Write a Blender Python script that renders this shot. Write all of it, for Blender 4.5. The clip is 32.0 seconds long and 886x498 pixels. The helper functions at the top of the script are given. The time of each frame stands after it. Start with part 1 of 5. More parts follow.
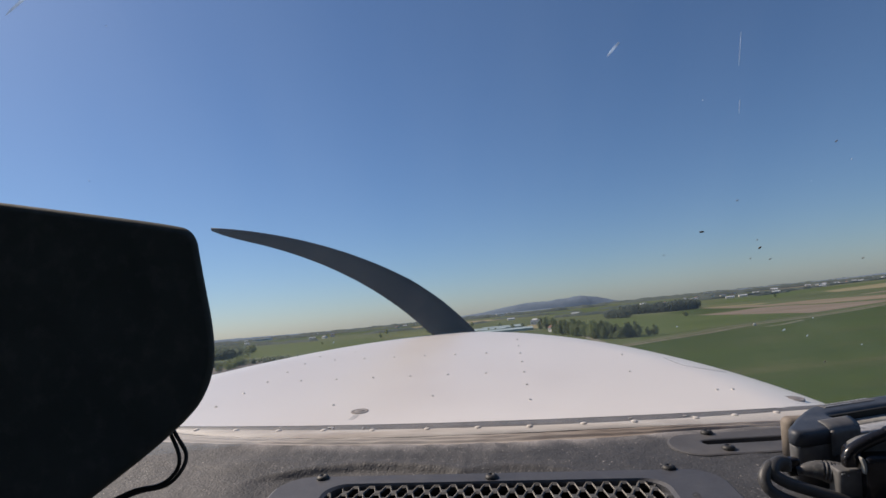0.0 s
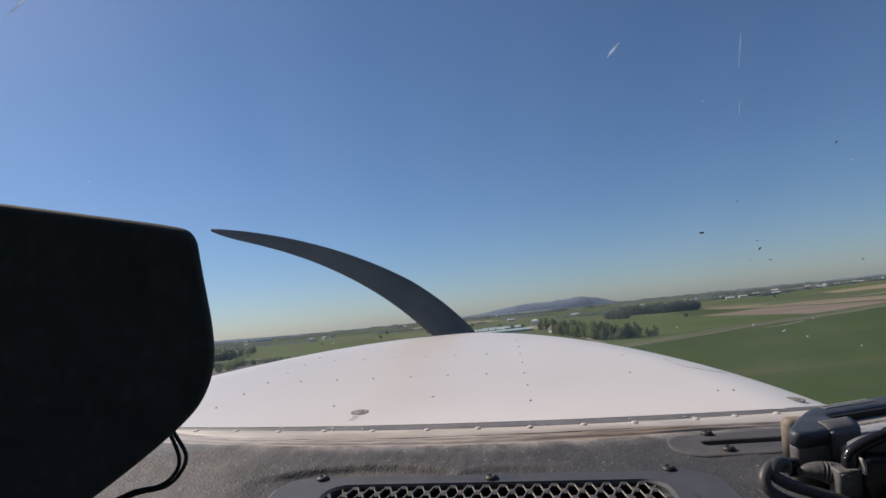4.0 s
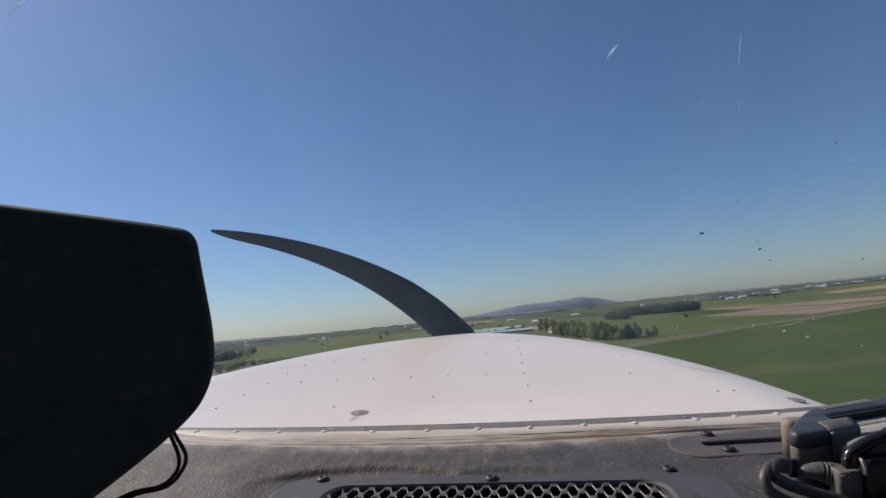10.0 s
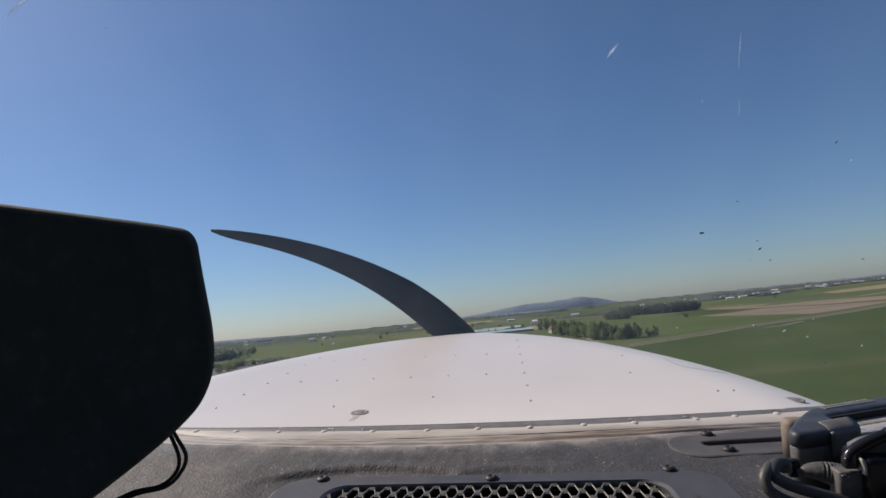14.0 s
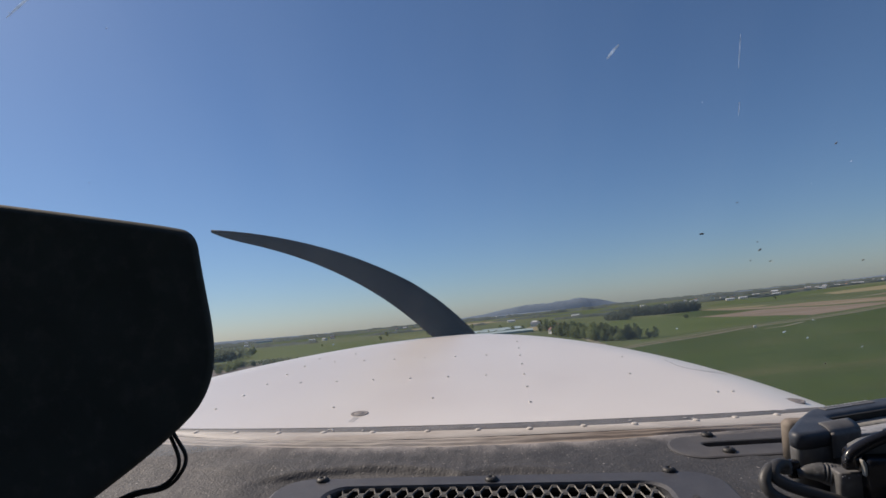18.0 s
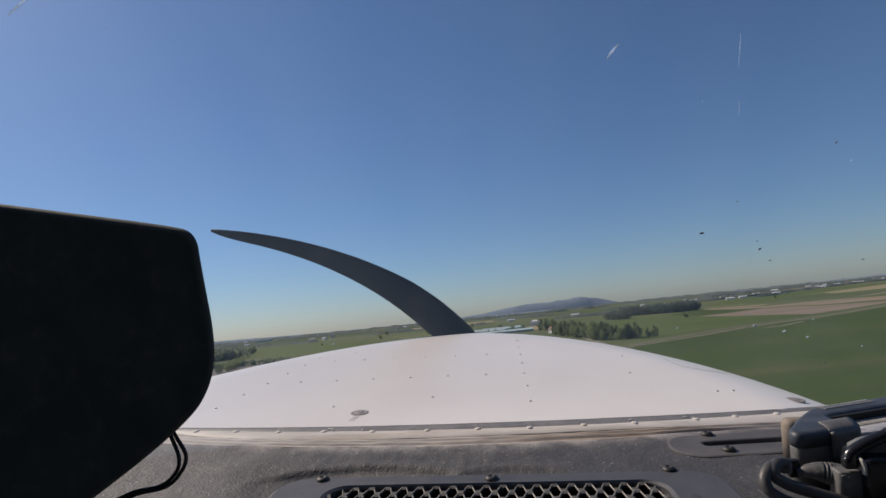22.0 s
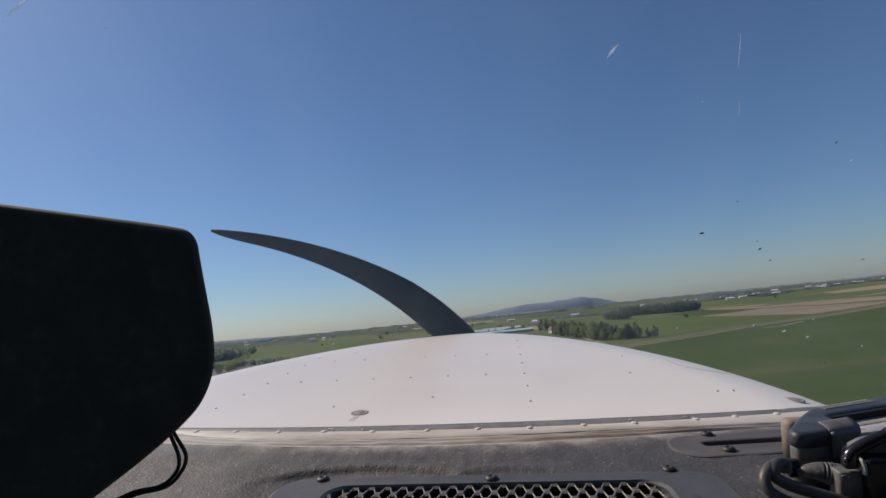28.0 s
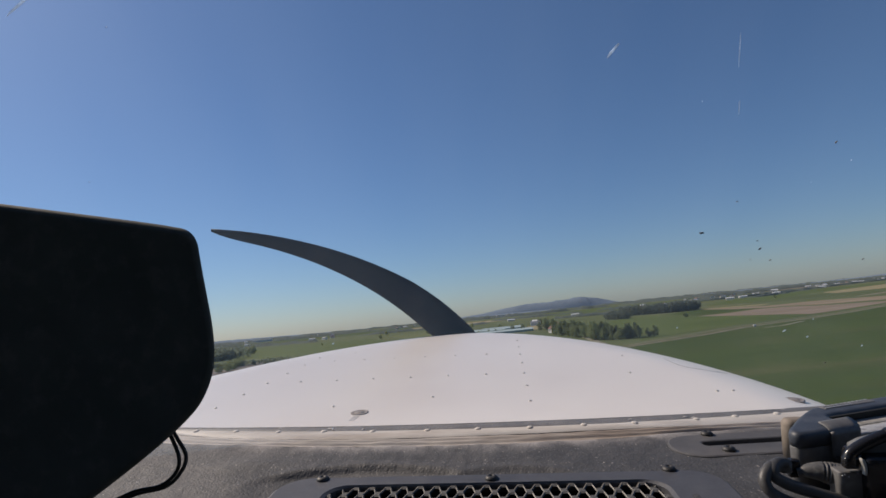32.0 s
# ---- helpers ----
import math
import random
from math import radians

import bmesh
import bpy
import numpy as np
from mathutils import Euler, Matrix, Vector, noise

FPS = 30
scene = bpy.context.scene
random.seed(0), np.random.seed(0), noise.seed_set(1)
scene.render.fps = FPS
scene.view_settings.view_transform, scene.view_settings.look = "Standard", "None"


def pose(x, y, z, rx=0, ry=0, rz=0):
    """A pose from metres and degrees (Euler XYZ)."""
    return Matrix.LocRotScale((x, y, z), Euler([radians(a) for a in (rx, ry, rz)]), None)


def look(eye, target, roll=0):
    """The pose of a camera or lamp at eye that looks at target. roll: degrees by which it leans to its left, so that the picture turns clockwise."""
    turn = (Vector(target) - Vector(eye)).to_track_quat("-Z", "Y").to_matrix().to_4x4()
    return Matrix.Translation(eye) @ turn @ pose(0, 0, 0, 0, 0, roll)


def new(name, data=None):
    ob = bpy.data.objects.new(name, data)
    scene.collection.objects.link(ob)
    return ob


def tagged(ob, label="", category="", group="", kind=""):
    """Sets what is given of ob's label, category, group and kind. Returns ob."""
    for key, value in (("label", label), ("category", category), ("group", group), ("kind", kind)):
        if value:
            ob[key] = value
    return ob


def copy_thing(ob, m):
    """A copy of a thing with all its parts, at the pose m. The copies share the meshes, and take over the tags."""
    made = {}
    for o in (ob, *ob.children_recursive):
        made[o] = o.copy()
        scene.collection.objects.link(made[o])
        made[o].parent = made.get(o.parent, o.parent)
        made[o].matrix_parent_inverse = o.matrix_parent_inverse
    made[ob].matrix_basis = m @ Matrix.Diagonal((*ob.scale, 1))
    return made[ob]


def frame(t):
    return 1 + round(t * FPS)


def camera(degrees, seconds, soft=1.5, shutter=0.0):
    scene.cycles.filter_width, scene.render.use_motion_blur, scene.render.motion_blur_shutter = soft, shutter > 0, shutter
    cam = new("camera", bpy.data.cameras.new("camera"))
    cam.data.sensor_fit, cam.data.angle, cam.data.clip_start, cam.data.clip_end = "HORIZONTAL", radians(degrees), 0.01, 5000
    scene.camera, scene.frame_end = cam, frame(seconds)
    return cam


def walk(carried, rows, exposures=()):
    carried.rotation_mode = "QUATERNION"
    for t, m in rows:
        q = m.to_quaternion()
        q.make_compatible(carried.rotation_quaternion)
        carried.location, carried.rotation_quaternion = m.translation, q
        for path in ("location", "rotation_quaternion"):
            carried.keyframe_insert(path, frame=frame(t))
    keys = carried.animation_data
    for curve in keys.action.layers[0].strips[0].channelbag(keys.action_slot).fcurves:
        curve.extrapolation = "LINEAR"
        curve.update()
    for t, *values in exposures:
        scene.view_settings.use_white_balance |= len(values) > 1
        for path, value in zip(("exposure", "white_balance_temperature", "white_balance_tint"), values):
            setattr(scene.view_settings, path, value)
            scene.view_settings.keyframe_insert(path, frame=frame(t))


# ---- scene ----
# ================= camera =================
# The camera is clamped on the glareshield of a light aircraft that has just left the runway.
EXPOSURE, SKY, SUN = 0.05, 0.060, 4.65
cam = camera(80.0, 32.0, soft=1.55)
EYE = (0.0, 0.0, 28.0)
PITCH, LEAN = 7.40, 5.82
# small tremor of the mount: seconds, degrees of pitch
TREMOR = ((0, -0.12), (1, 0.0), (2, -0.06), (3, 0.0), (6, -0.12), (7, -0.06), (8, 0.0), (9, 0.02), (10, 0.02),
          (11, 0.02), (12, 0.0), (13, 0.0), (14, 0.0), (17, 0.0), (18, 0.1), (19, 0.0), (20, 0.0), (21, 0.0),
          (22, 0.02), (23, 0.1), (24, 0.0), (25, 0.0), (28, 0.02), (29, 0.0), (30, 0.0), (31, 0.1), (32, 0.0))
walk(cam, [(t, pose(*EYE, 90 + PITCH + d, LEAN, 0)) for t, d in TREMOR], exposures=[(t, EXPOSURE + d, 5470, 11.5) for t, d in ((0, 0.15), (8, 0.12), (13, 0.12), (18, 0.07), (24, 0.03), (32, 0.03))])
# the aircraft's own axes: x to its right, y along its nose, z up, origin at the camera
AIRCRAFT = pose(*EYE, 90 + PITCH, LEAN, 0) @ pose(0, 0, 0, 91.0, 3.7, 6.0).inverted()

# ================= light =================
SUN_UP, SUN_AZ = 42.0, -57.0
world = bpy.data.worlds.new("world")
scene.world = world
world.use_nodes = True
wn = world.node_tree.nodes
sky = wn.new("ShaderNodeTexSky")
sky.sky_type = "NISHITA"
sky.sun_disc = False
sky.sun_elevation, sky.sun_rotation = radians(SUN_UP), radians(SUN_AZ % 360)
sky.air_density, sky.dust_density, sky.ozone_density = 1.0, 0.4, 3.3
wn["Background"].inputs["Strength"].default_value = SKY
world.node_tree.links.new(sky.outputs["Color"], wn["Background"].inputs["Color"])
sun = new("sun", bpy.data.lights.new("sun", "SUN"))
sun.data.energy, sun.data.angle, sun.data.color = SUN, radians(0.53), (1.0, 0.765, 0.515)
a, e = radians(SUN_AZ), radians(SUN_UP)
sun.matrix_basis = look((math.sin(a) * math.cos(e) * 90, math.cos(a) * math.cos(e) * 90, math.sin(e) * 90), (0, 0, 0))


# ================= materials =================
def surface(name, dark, light, scale=8.0, rough=0.7, metal=0.0, bump=0.0, bump_scale=60.0, stretch=(1, 1, 1),
            stain=None, stain_scale=1.0, stain_amount=0.35, rough_vary=0.1, spread=0.0, spec=0.5, fine=0.3):
    """A worn surface: two sizes of colour change, a stain with a shape of its own, uneven gloss, fine relief."""
    m = bpy.data.materials.new(name)
    m.use_nodes = True
    n, k = m.node_tree.nodes, m.node_tree.links
    b = n["Principled BSDF"]
    co = n.new("ShaderNodeTexCoord")
    mp = n.new("ShaderNodeMapping")
    mp.inputs["Scale"].default_value = stretch
    k.new(co.outputs["Object"], mp.inputs["Vector"])

    def cloud(s, detail, roughness=0.55):
        t = n.new("ShaderNodeTexNoise")
        t.inputs["Scale"].default_value, t.inputs["Detail"].default_value = s, detail
        t.inputs["Roughness"].default_value = roughness
        k.new(mp.outputs["Vector"], t.inputs["Vector"])
        return t.outputs["Fac"]

    def ramp(fac, lo, hi):
        r = n.new("ShaderNodeMapRange")
        r.inputs["From Min"].default_value, r.inputs["From Max"].default_value = lo, hi
        k.new(fac, r.inputs["Value"])
        return r.outputs["Result"]

    def blend(fac, c1, c2):
        x = n.new("ShaderNodeMix")
        x.data_type = "RGBA"
        for s, v in ((x.inputs["Factor"], fac), (x.inputs[6], c1), (x.inputs[7], c2)):
            if isinstance(v, (tuple, list)):
                s.default_value = (*v, 1)
            elif isinstance(v, float):
                s.default_value = v
            else:
                k.new(v, s)
        return x.outputs[2]

    broad = ramp(cloud(scale, 5), 0.3, 0.7)
    grain = ramp(cloud(scale * 9, 6, 0.65), 0.25, 0.75)
    add = n.new("ShaderNodeMath")
    add.operation = "MULTIPLY_ADD"
    add.inputs[1].default_value = fine
    k.new(grain, add.inputs[0])
    sc = n.new("ShaderNodeMath")
    sc.operation = "MULTIPLY"
    sc.inputs[1].default_value = 1 - fine
    k.new(broad, sc.inputs[0])
    k.new(sc.outputs[0], add.inputs[2])
    col = blend(add.outputs[0], dark, light)
    if stain:
        f = ramp(cloud(stain_scale, 4, 0.6), 0.5, 0.68)
        am = n.new("ShaderNodeMath")
        am.operation = "MULTIPLY"
        am.inputs[1].default_value = stain_amount
        k.new(f, am.inputs[0])
        col = blend(am.outputs[0], col, stain)
    if spread:
        oi = n.new("ShaderNodeObjectInfo")
        hs = n.new("ShaderNodeHueSaturation")
        r = n.new("ShaderNodeMapRange")
        r.inputs["To Min"].default_value, r.inputs["To Max"].default_value = 1 - spread, 1 + spread
        k.new(oi.outputs["Random"], r.inputs["Value"])
        k.new(r.outputs["Result"], hs.inputs["Value"])
        k.new(col, hs.inputs["Color"])
        col = hs.outputs["Color"]
    k.new(col, b.inputs["Base Color"])
    b.inputs["Metallic"].default_value = metal
    b.inputs["Specular IOR Level"].default_value = spec
    rr = n.new("ShaderNodeMapRange")
    rr.inputs["To Min"].default_value, rr.inputs["To Max"].default_value = rough - rough_vary, min(1, rough + rough_vary)
    k.new(grain, rr.inputs["Value"])
    k.new(rr.outputs["Result"], b.inputs["Roughness"])
    if bump:
        bp = n.new("ShaderNodeBump")
        bp.inputs["Strength"].default_value = bump
        bp.inputs["Distance"].default_value = 0.3 / bump_scale
        k.new(cloud(bump_scale, 4), bp.inputs["Height"])
        k.new(bp.outputs["Normal"], b.inputs["Normal"])
    return m


white_paint = surface("white_aircraft_paint", (0.74, 0.692, 0.640), (0.81, 0.768, 0.715), 3, 0.32, fine=0.15, bump=0.04, bump_scale=7,
                      stain=(0.56, 0.49, 0.44), stain_scale=2.2, stain_amount=0.25, rough_vary=0.02)
for q, v in (("Coat Weight", 0.12), ("Coat Roughness", 0.2)):
    white_paint.node_tree.nodes["Principled BSDF"].inputs[q].default_value = v
flange_paint = surface("scuffed_cream_paint", (0.46, 0.425, 0.385), (0.66, 0.625, 0.58), 22, 0.6, bump=0.1, bump_scale=120,
                       stain=(0.25, 0.20, 0.165), stain_scale=17, stain_amount=0.62, stretch=(0.35, 2.0, 1))
old_sealant = surface("weathered_sealant", (0.34, 0.305, 0.275), (0.60, 0.565, 0.53), 14, 0.75, bump=0.3, bump_scale=160,
                      stain=(0.10, 0.072, 0.055), stain_scale=7, stain_amount=0.75, stretch=(0.25, 2.0, 1))
seam_rubber = surface("grey_rubber", (0.09, 0.088, 0.09), (0.19, 0.18, 0.18), 40, 0.6, bump=0.15, bump_scale=220)
drip_grey = surface("oily_drip", (0.38, 0.365, 0.36), (0.56, 0.535, 0.52), 60, 0.5)
rivet_metal = surface("dull_rivet", (0.36, 0.34, 0.33), (0.58, 0.56, 0.54), 300, 0.5, metal=0.5)
camlock_metal = surface("brushed_steel", (0.17, 0.15, 0.14), (0.28, 0.25, 0.235), 120, 0.7, metal=0.15, bump=0.1, bump_scale=400)
dark_screw = surface("black_screw", (0.012, 0.012, 0.013), (0.05, 0.05, 0.05), 200, 0.55, metal=0.2)
prop_paint = surface("matt_black_blade", (0.008, 0.009, 0.011), (0.018, 0.018, 0.021), 12, 0.7, spec=0.15, bump=0.05, bump_scale=80,
                     stain=(0.06, 0.06, 0.06), stain_scale=9, stain_amount=0.3)
frame_plastic = surface("smooth_grey_plastic", (0.050, 0.052, 0.060), (0.088, 0.090, 0.10), 30, 0.5, bump=0.08, bump_scale=500,
                        stain=(0.12, 0.115, 0.11), stain_scale=24, stain_amount=0.3)
surround_plastic = surface("worn_grey_plastic", (0.060, 0.060, 0.064), (0.105, 0.104, 0.107), 30, 0.6, bump=0.08, bump_scale=500,
                           stain=(0.17, 0.155, 0.14), stain_scale=20, stain_amount=0.35)
grille_paint = surface("worn_grille_paint", (0.065, 0.064, 0.060), (0.155, 0.150, 0.140), 120, 0.55, metal=0.2, bump=0.2, bump_scale=500)
# near-black colour stands for the shade inside openings and gaps
recess_dark = surface("recess_shade", (0.006, 0.006, 0.006), (0.015, 0.015, 0.015), 20, 0.8)
housing_black = surface("matt_black_housing", (0.058, 0.064, 0.063), (0.082, 0.088, 0.086), 30, 0.85, spec=0.12, bump=0.12, bump_scale=700,
                        stain=(0.13, 0.125, 0.12), stain_scale=90, stain_amount=0.35)
mount_black = surface("black_mount_plastic", (0.028, 0.034, 0.048), (0.058, 0.067, 0.086), 60, 0.5, bump=0.1, bump_scale=700,
                      stain=(0.10, 0.10, 0.10), stain_scale=60, stain_amount=0.25)
mount_grey = surface("grey_mount_plastic", (0.085, 0.086, 0.088), (0.15, 0.15, 0.152), 60, 0.55, bump=0.15, bump_scale=600,
                     stain=(0.2, 0.2, 0.2), stain_scale=120, stain_amount=0.3)
plug_dark = surface("worn_dark_plug", (0.055, 0.056, 0.058), (0.095, 0.095, 0.097), 80, 0.5, bump=0.12, bump_scale=600,
                    stain=(0.3, 0.3, 0.29), stain_scale=210, stain_amount=0.4)
gloss_black = surface("glossy_black_plastic", (0.008, 0.008, 0.01), (0.02, 0.02, 0.023), 40, 0.2, rough_vary=0.06)
wire_black = surface("black_wire_sleeve", (0.010, 0.010, 0.012), (0.024, 0.024, 0.027), 60, 0.5, spec=0.3)
cable_rubber = surface("cable_rubber", (0.038, 0.038, 0.039), (0.072, 0.072, 0.073), 90, 0.5, bump=0.1, bump_scale=500)
foot_tan = surface("worn_tan_rubber", (0.15, 0.125, 0.10), (0.27, 0.235, 0.195), 40, 0.7, bump=0.15, bump_scale=300)
rail_pale = surface("worn_pale_plastic", (0.26, 0.25, 0.23), (0.42, 0.41, 0.38), 90, 0.6, bump=0.15, bump_scale=400,
                    stain=(0.09, 0.085, 0.08), stain_scale=60, stain_amount=0.6)
label_silver = surface("worn_silver_label", (0.28, 0.29, 0.31), (0.55, 0.56, 0.58), 150, 0.35, metal=0.3,
                       stain=(0.05, 0.05, 0.06), stain_scale=120, stain_amount=0.8)
# lining out of view, lightened to bounce more light into the cockpit
cabin_trim = surface("dark_cabin_trim", (0.06, 0.06, 0.062), (0.10, 0.099, 0.097), 9, 0.85, bump=0.2, bump_scale=300)
scratch_white = surface("scratched_acrylic", (0.34, 0.40, 0.50), (0.54, 0.62, 0.74), 200, 0.5)
bug_brown = surface("dried_insect", (0.08, 0.07, 0.06), (0.26, 0.24, 0.21), 500, 0.8)


def let_light_through(m, share):
    """Thin leaves: part of the light passes and comes out greener."""
    n, k = m.node_tree.nodes, m.node_tree.links
    b, out = n["Principled BSDF"], n["Material Output"]
    tr, mix, hs = n.new("ShaderNodeBsdfTranslucent"), n.new("ShaderNodeMixShader"), n.new("ShaderNodeHueSaturation")
    hs.inputs["Value"].default_value = 1.9
    k.new(b.inputs["Base Color"].links[0].from_socket, hs.inputs["Color"])
    k.new(hs.outputs["Color"], tr.inputs["Color"])
    mix.inputs[0].default_value = share
    k.new(b.outputs[0], mix.inputs[1])
    k.new(tr.outputs[0], mix.inputs[2])
    k.new(mix.outputs[0], out.inputs["Surface"])


def dash_skin():
    """Crackled, dusty vinyl."""
    m = surface("crackled_vinyl", (0.040, 0.041, 0.045), (0.078, 0.080, 0.087), 14, 0.68, bump=0.0, spec=0.35,
                stain=(0.13, 0.12, 0.11), stain_scale=7, stain_amount=0.28, fine=0.5)
    n, k = m.node_tree.nodes, m.node_tree.links
    co = n.new("ShaderNodeTexCoord")
    v = n.new("ShaderNodeTexVoronoi")
    v.feature = "DISTANCE_TO_EDGE"
    v.inputs["Scale"].default_value = 260
    no = n.new("ShaderNodeTexNoise")
    no.inputs["Scale"].default_value, no.inputs["Detail"].default_value = 150, 7
    for t in (v, no):
        k.new(co.outputs["Object"], t.inputs["Vector"])
    mul = n.new("ShaderNodeMath")
    mul.operation = "MULTIPLY_ADD"
    mul.inputs[1].default_value = 1.6
    k.new(no.outputs["Fac"], mul.inputs[0])
    k.new(v.outputs["Distance"], mul.inputs[2])
    # dust gathered along the windscreen foot
    sep, dn, dr, dm, dx = (n.new("ShaderNodeSeparateXYZ"), n.new("ShaderNodeTexNoise"), n.new("ShaderNodeMapRange"), n.new("ShaderNodeMath"),
                           n.new("ShaderNodeMix"))
    dn.inputs["Scale"].default_value, dn.inputs["Detail"].default_value = 28, 6
    dr.inputs["From Min"].default_value, dr.inputs["From Max"].default_value = 0.580, 0.623
    bend, foot = n.new("ShaderNodeMath"), n.new("ShaderNodeMath")
    bend.operation, bend.inputs[1].default_value, bend.inputs[2].default_value = "MULTIPLY_ADD", 0.3161, 0.0332
    foot.operation, foot.use_clamp = "MULTIPLY_ADD", False
    neg = n.new("ShaderNodeMath")
    neg.operation, neg.inputs[1].default_value = "MULTIPLY", -1.0
    dm.operation, dx.data_type = "MULTIPLY", "RGBA"
    k.new(co.outputs["Object"], sep.inputs[0])
    k.new(co.outputs["Object"], dn.inputs["Vector"])
    k.new(sep.outputs["X"], bend.inputs[0])
    k.new(sep.outputs["X"], neg.inputs[0])
    k.new(bend.outputs[0], foot.inputs[0])
    k.new(neg.outputs[0], foot.inputs[1])
    k.new(sep.outputs["Y"], foot.inputs[2])
    k.new(foot.outputs[0], dr.inputs["Value"])
    sq = n.new("ShaderNodeMath")
    sq.operation, sq.inputs[1].default_value = "POWER", 2.2
    k.new(dr.outputs["Result"], sq.inputs[0])
    gain = n.new("ShaderNodeMapRange")
    gain.inputs["From Min"].default_value, gain.inputs["From Max"].default_value = 0.3, 0.6
    k.new(dn.outputs["Fac"], gain.inputs["Value"])
    k.new(sq.outputs[0], dm.inputs[0])
    k.new(gain.outputs["Result"], dm.inputs[1])
    k.new(dm.outputs[0], dx.inputs["Factor"])
    bc0 = n["Principled BSDF"].inputs["Base Color"]
    k.new(bc0.links[0].from_socket, dx.inputs[6])
    dx.inputs[7].default_value = (0.40, 0.38, 0.37, 1)
    k.new(dx.outputs[2], bc0)
    # pale grains of dust
    gr, rg, mx = n.new("ShaderNodeTexNoise"), n.new("ShaderNodeMapRange"), n.new("ShaderNodeMix")
    gr.inputs["Scale"].default_value, gr.inputs["Detail"].default_value = 400, 2
    rg.inputs["From Min"].default_value, rg.inputs["From Max"].default_value = 0.68, 0.76
    mx.data_type = "RGBA"
    k.new(co.outputs["Object"], gr.inputs["Vector"])
    k.new(gr.outputs["Fac"], rg.inputs["Value"])
    k.new(rg.outputs["Result"], mx.inputs["Factor"])
    bc = n["Principled BSDF"].inputs["Base Color"]
    k.new(bc.links[0].from_socket, mx.inputs[6])
    mx.inputs[7].default_value = (0.42, 0.40, 0.38, 1)
    k.new(mx.outputs[2], bc)
    bp = n.new("ShaderNodeBump")
    bp.inputs["Strength"].default_value, bp.inputs["Distance"].default_value = 0.5, 0.0013
    k.new(mul.outputs[0], bp.inputs["Height"])
    k.new(bp.outputs["Normal"], n["Principled BSDF"].inputs["Normal"])
    return m


vinyl = dash_skin()


def clear_sheet():
    m = bpy.data.materials.new("windscreen_acrylic")
    m.use_nodes = True
    n, k = m.node_tree.nodes, m.node_tree.links
    n.remove(n["Principled BSDF"])
    tr, gl, mix, fr = (n.new("ShaderNodeBsdfTransparent"), n.new("ShaderNodeBsdfGlossy"), n.new("ShaderNodeMixShader"),
                       n.new("ShaderNodeFresnel"))
    tr.inputs["Color"].default_value = (0.97, 0.98, 0.98, 1)
    gl.inputs["Roughness"].default_value = 0.03
    fr.inputs["IOR"].default_value = 1.2
    k.new(fr.outputs[0], mix.inputs[0])
    k.new(tr.outputs[0], mix.inputs[1])
    k.new(gl.outputs[0], mix.inputs[2])
    # a thin film of dust and fine scratches scatters some of the sun
    film, dust, co, no, mp, rg = (n.new("ShaderNodeMixShader"), n.new("ShaderNodeBsdfTranslucent"), n.new("ShaderNodeTexCoord"),
                                  n.new("ShaderNodeTexNoise"), n.new("ShaderNodeMapping"), n.new("ShaderNodeMapRange"))
    dust.inputs["Color"].default_value = (0.72, 0.87, 0.94, 1)
    mp.inputs["Scale"].default_value = (9, 2, 1.5)
    no.inputs["Scale"].default_value, no.inputs["Detail"].default_value = 1.6, 6
    rg.inputs["From Min"].default_value, rg.inputs["From Max"].default_value = 0.3, 0.7
    rg.inputs["To Min"].default_value, rg.inputs["To Max"].default_value = 0.008, 0.024
    k.new(co.outputs["Object"], mp.inputs["Vector"])
    k.new(mp.outputs[0], no.inputs["Vector"])
    k.new(no.outputs["Fac"], rg.inputs["Value"])
    k.new(rg.outputs[0], film.inputs[0])
    k.new(mix.outputs[0], film.inputs[1])
    k.new(dust.outputs[0], film.inputs[2])
    # and sends a little of it onward, more in the direction from which it comes
    onward, fwd = n.new("ShaderNodeMixShader"), n.new("ShaderNodeBsdfRefraction")
    fwd.inputs["IOR"].default_value, fwd.inputs["Roughness"].default_value = 1.35, 0.6
    fwd.inputs["Color"].default_value = (0.72, 0.87, 0.94, 1)
    onward.inputs[0].default_value = 0.045
    k.new(film.outputs[0], onward.inputs[1])
    k.new(fwd.outputs[0], onward.inputs[2])
    k.new(onward.outputs[0], n["Material Output"].inputs["Surface"])
    return m


acrylic = clear_sheet()

meadow = surface("meadow_grass", (0.06, 0.08, 0.026), (0.125, 0.14, 0.055), 0.004, 0.95, bump=0.4, bump_scale=0.6,
                 stain=(0.16, 0.15, 0.07), stain_scale=0.0035, stain_amount=0.55, spec=0.1, fine=0.35)
crop = surface("green_crop", (0.030, 0.049, 0.004), (0.064, 0.087, 0.010), 0.03, 0.9, bump=0.6, bump_scale=1.2,
               stretch=(0.35, 1.6, 1), stain=(0.105, 0.095, 0.038), stain_scale=0.02, stain_amount=0.5, spec=0.12, fine=0.45)
young_crop = surface("young_crop", (0.058, 0.080, 0.013), (0.092, 0.118, 0.024), 0.012, 0.9, bump=0.5, bump_scale=1,
                     stretch=(0.5, 1.4, 1), stain=(0.12, 0.13, 0.05), stain_scale=0.01, stain_amount=0.4, spec=0.12)
bare_soil = surface("bare_dry_soil", (0.17, 0.135, 0.10), (0.27, 0.22, 0.17), 0.015, 0.95, bump=0.5, bump_scale=1.5,
                    stretch=(0.3, 1.8, 1), stain=(0.12, 0.11, 0.06), stain_scale=0.012, stain_amount=0.5, spec=0.1)
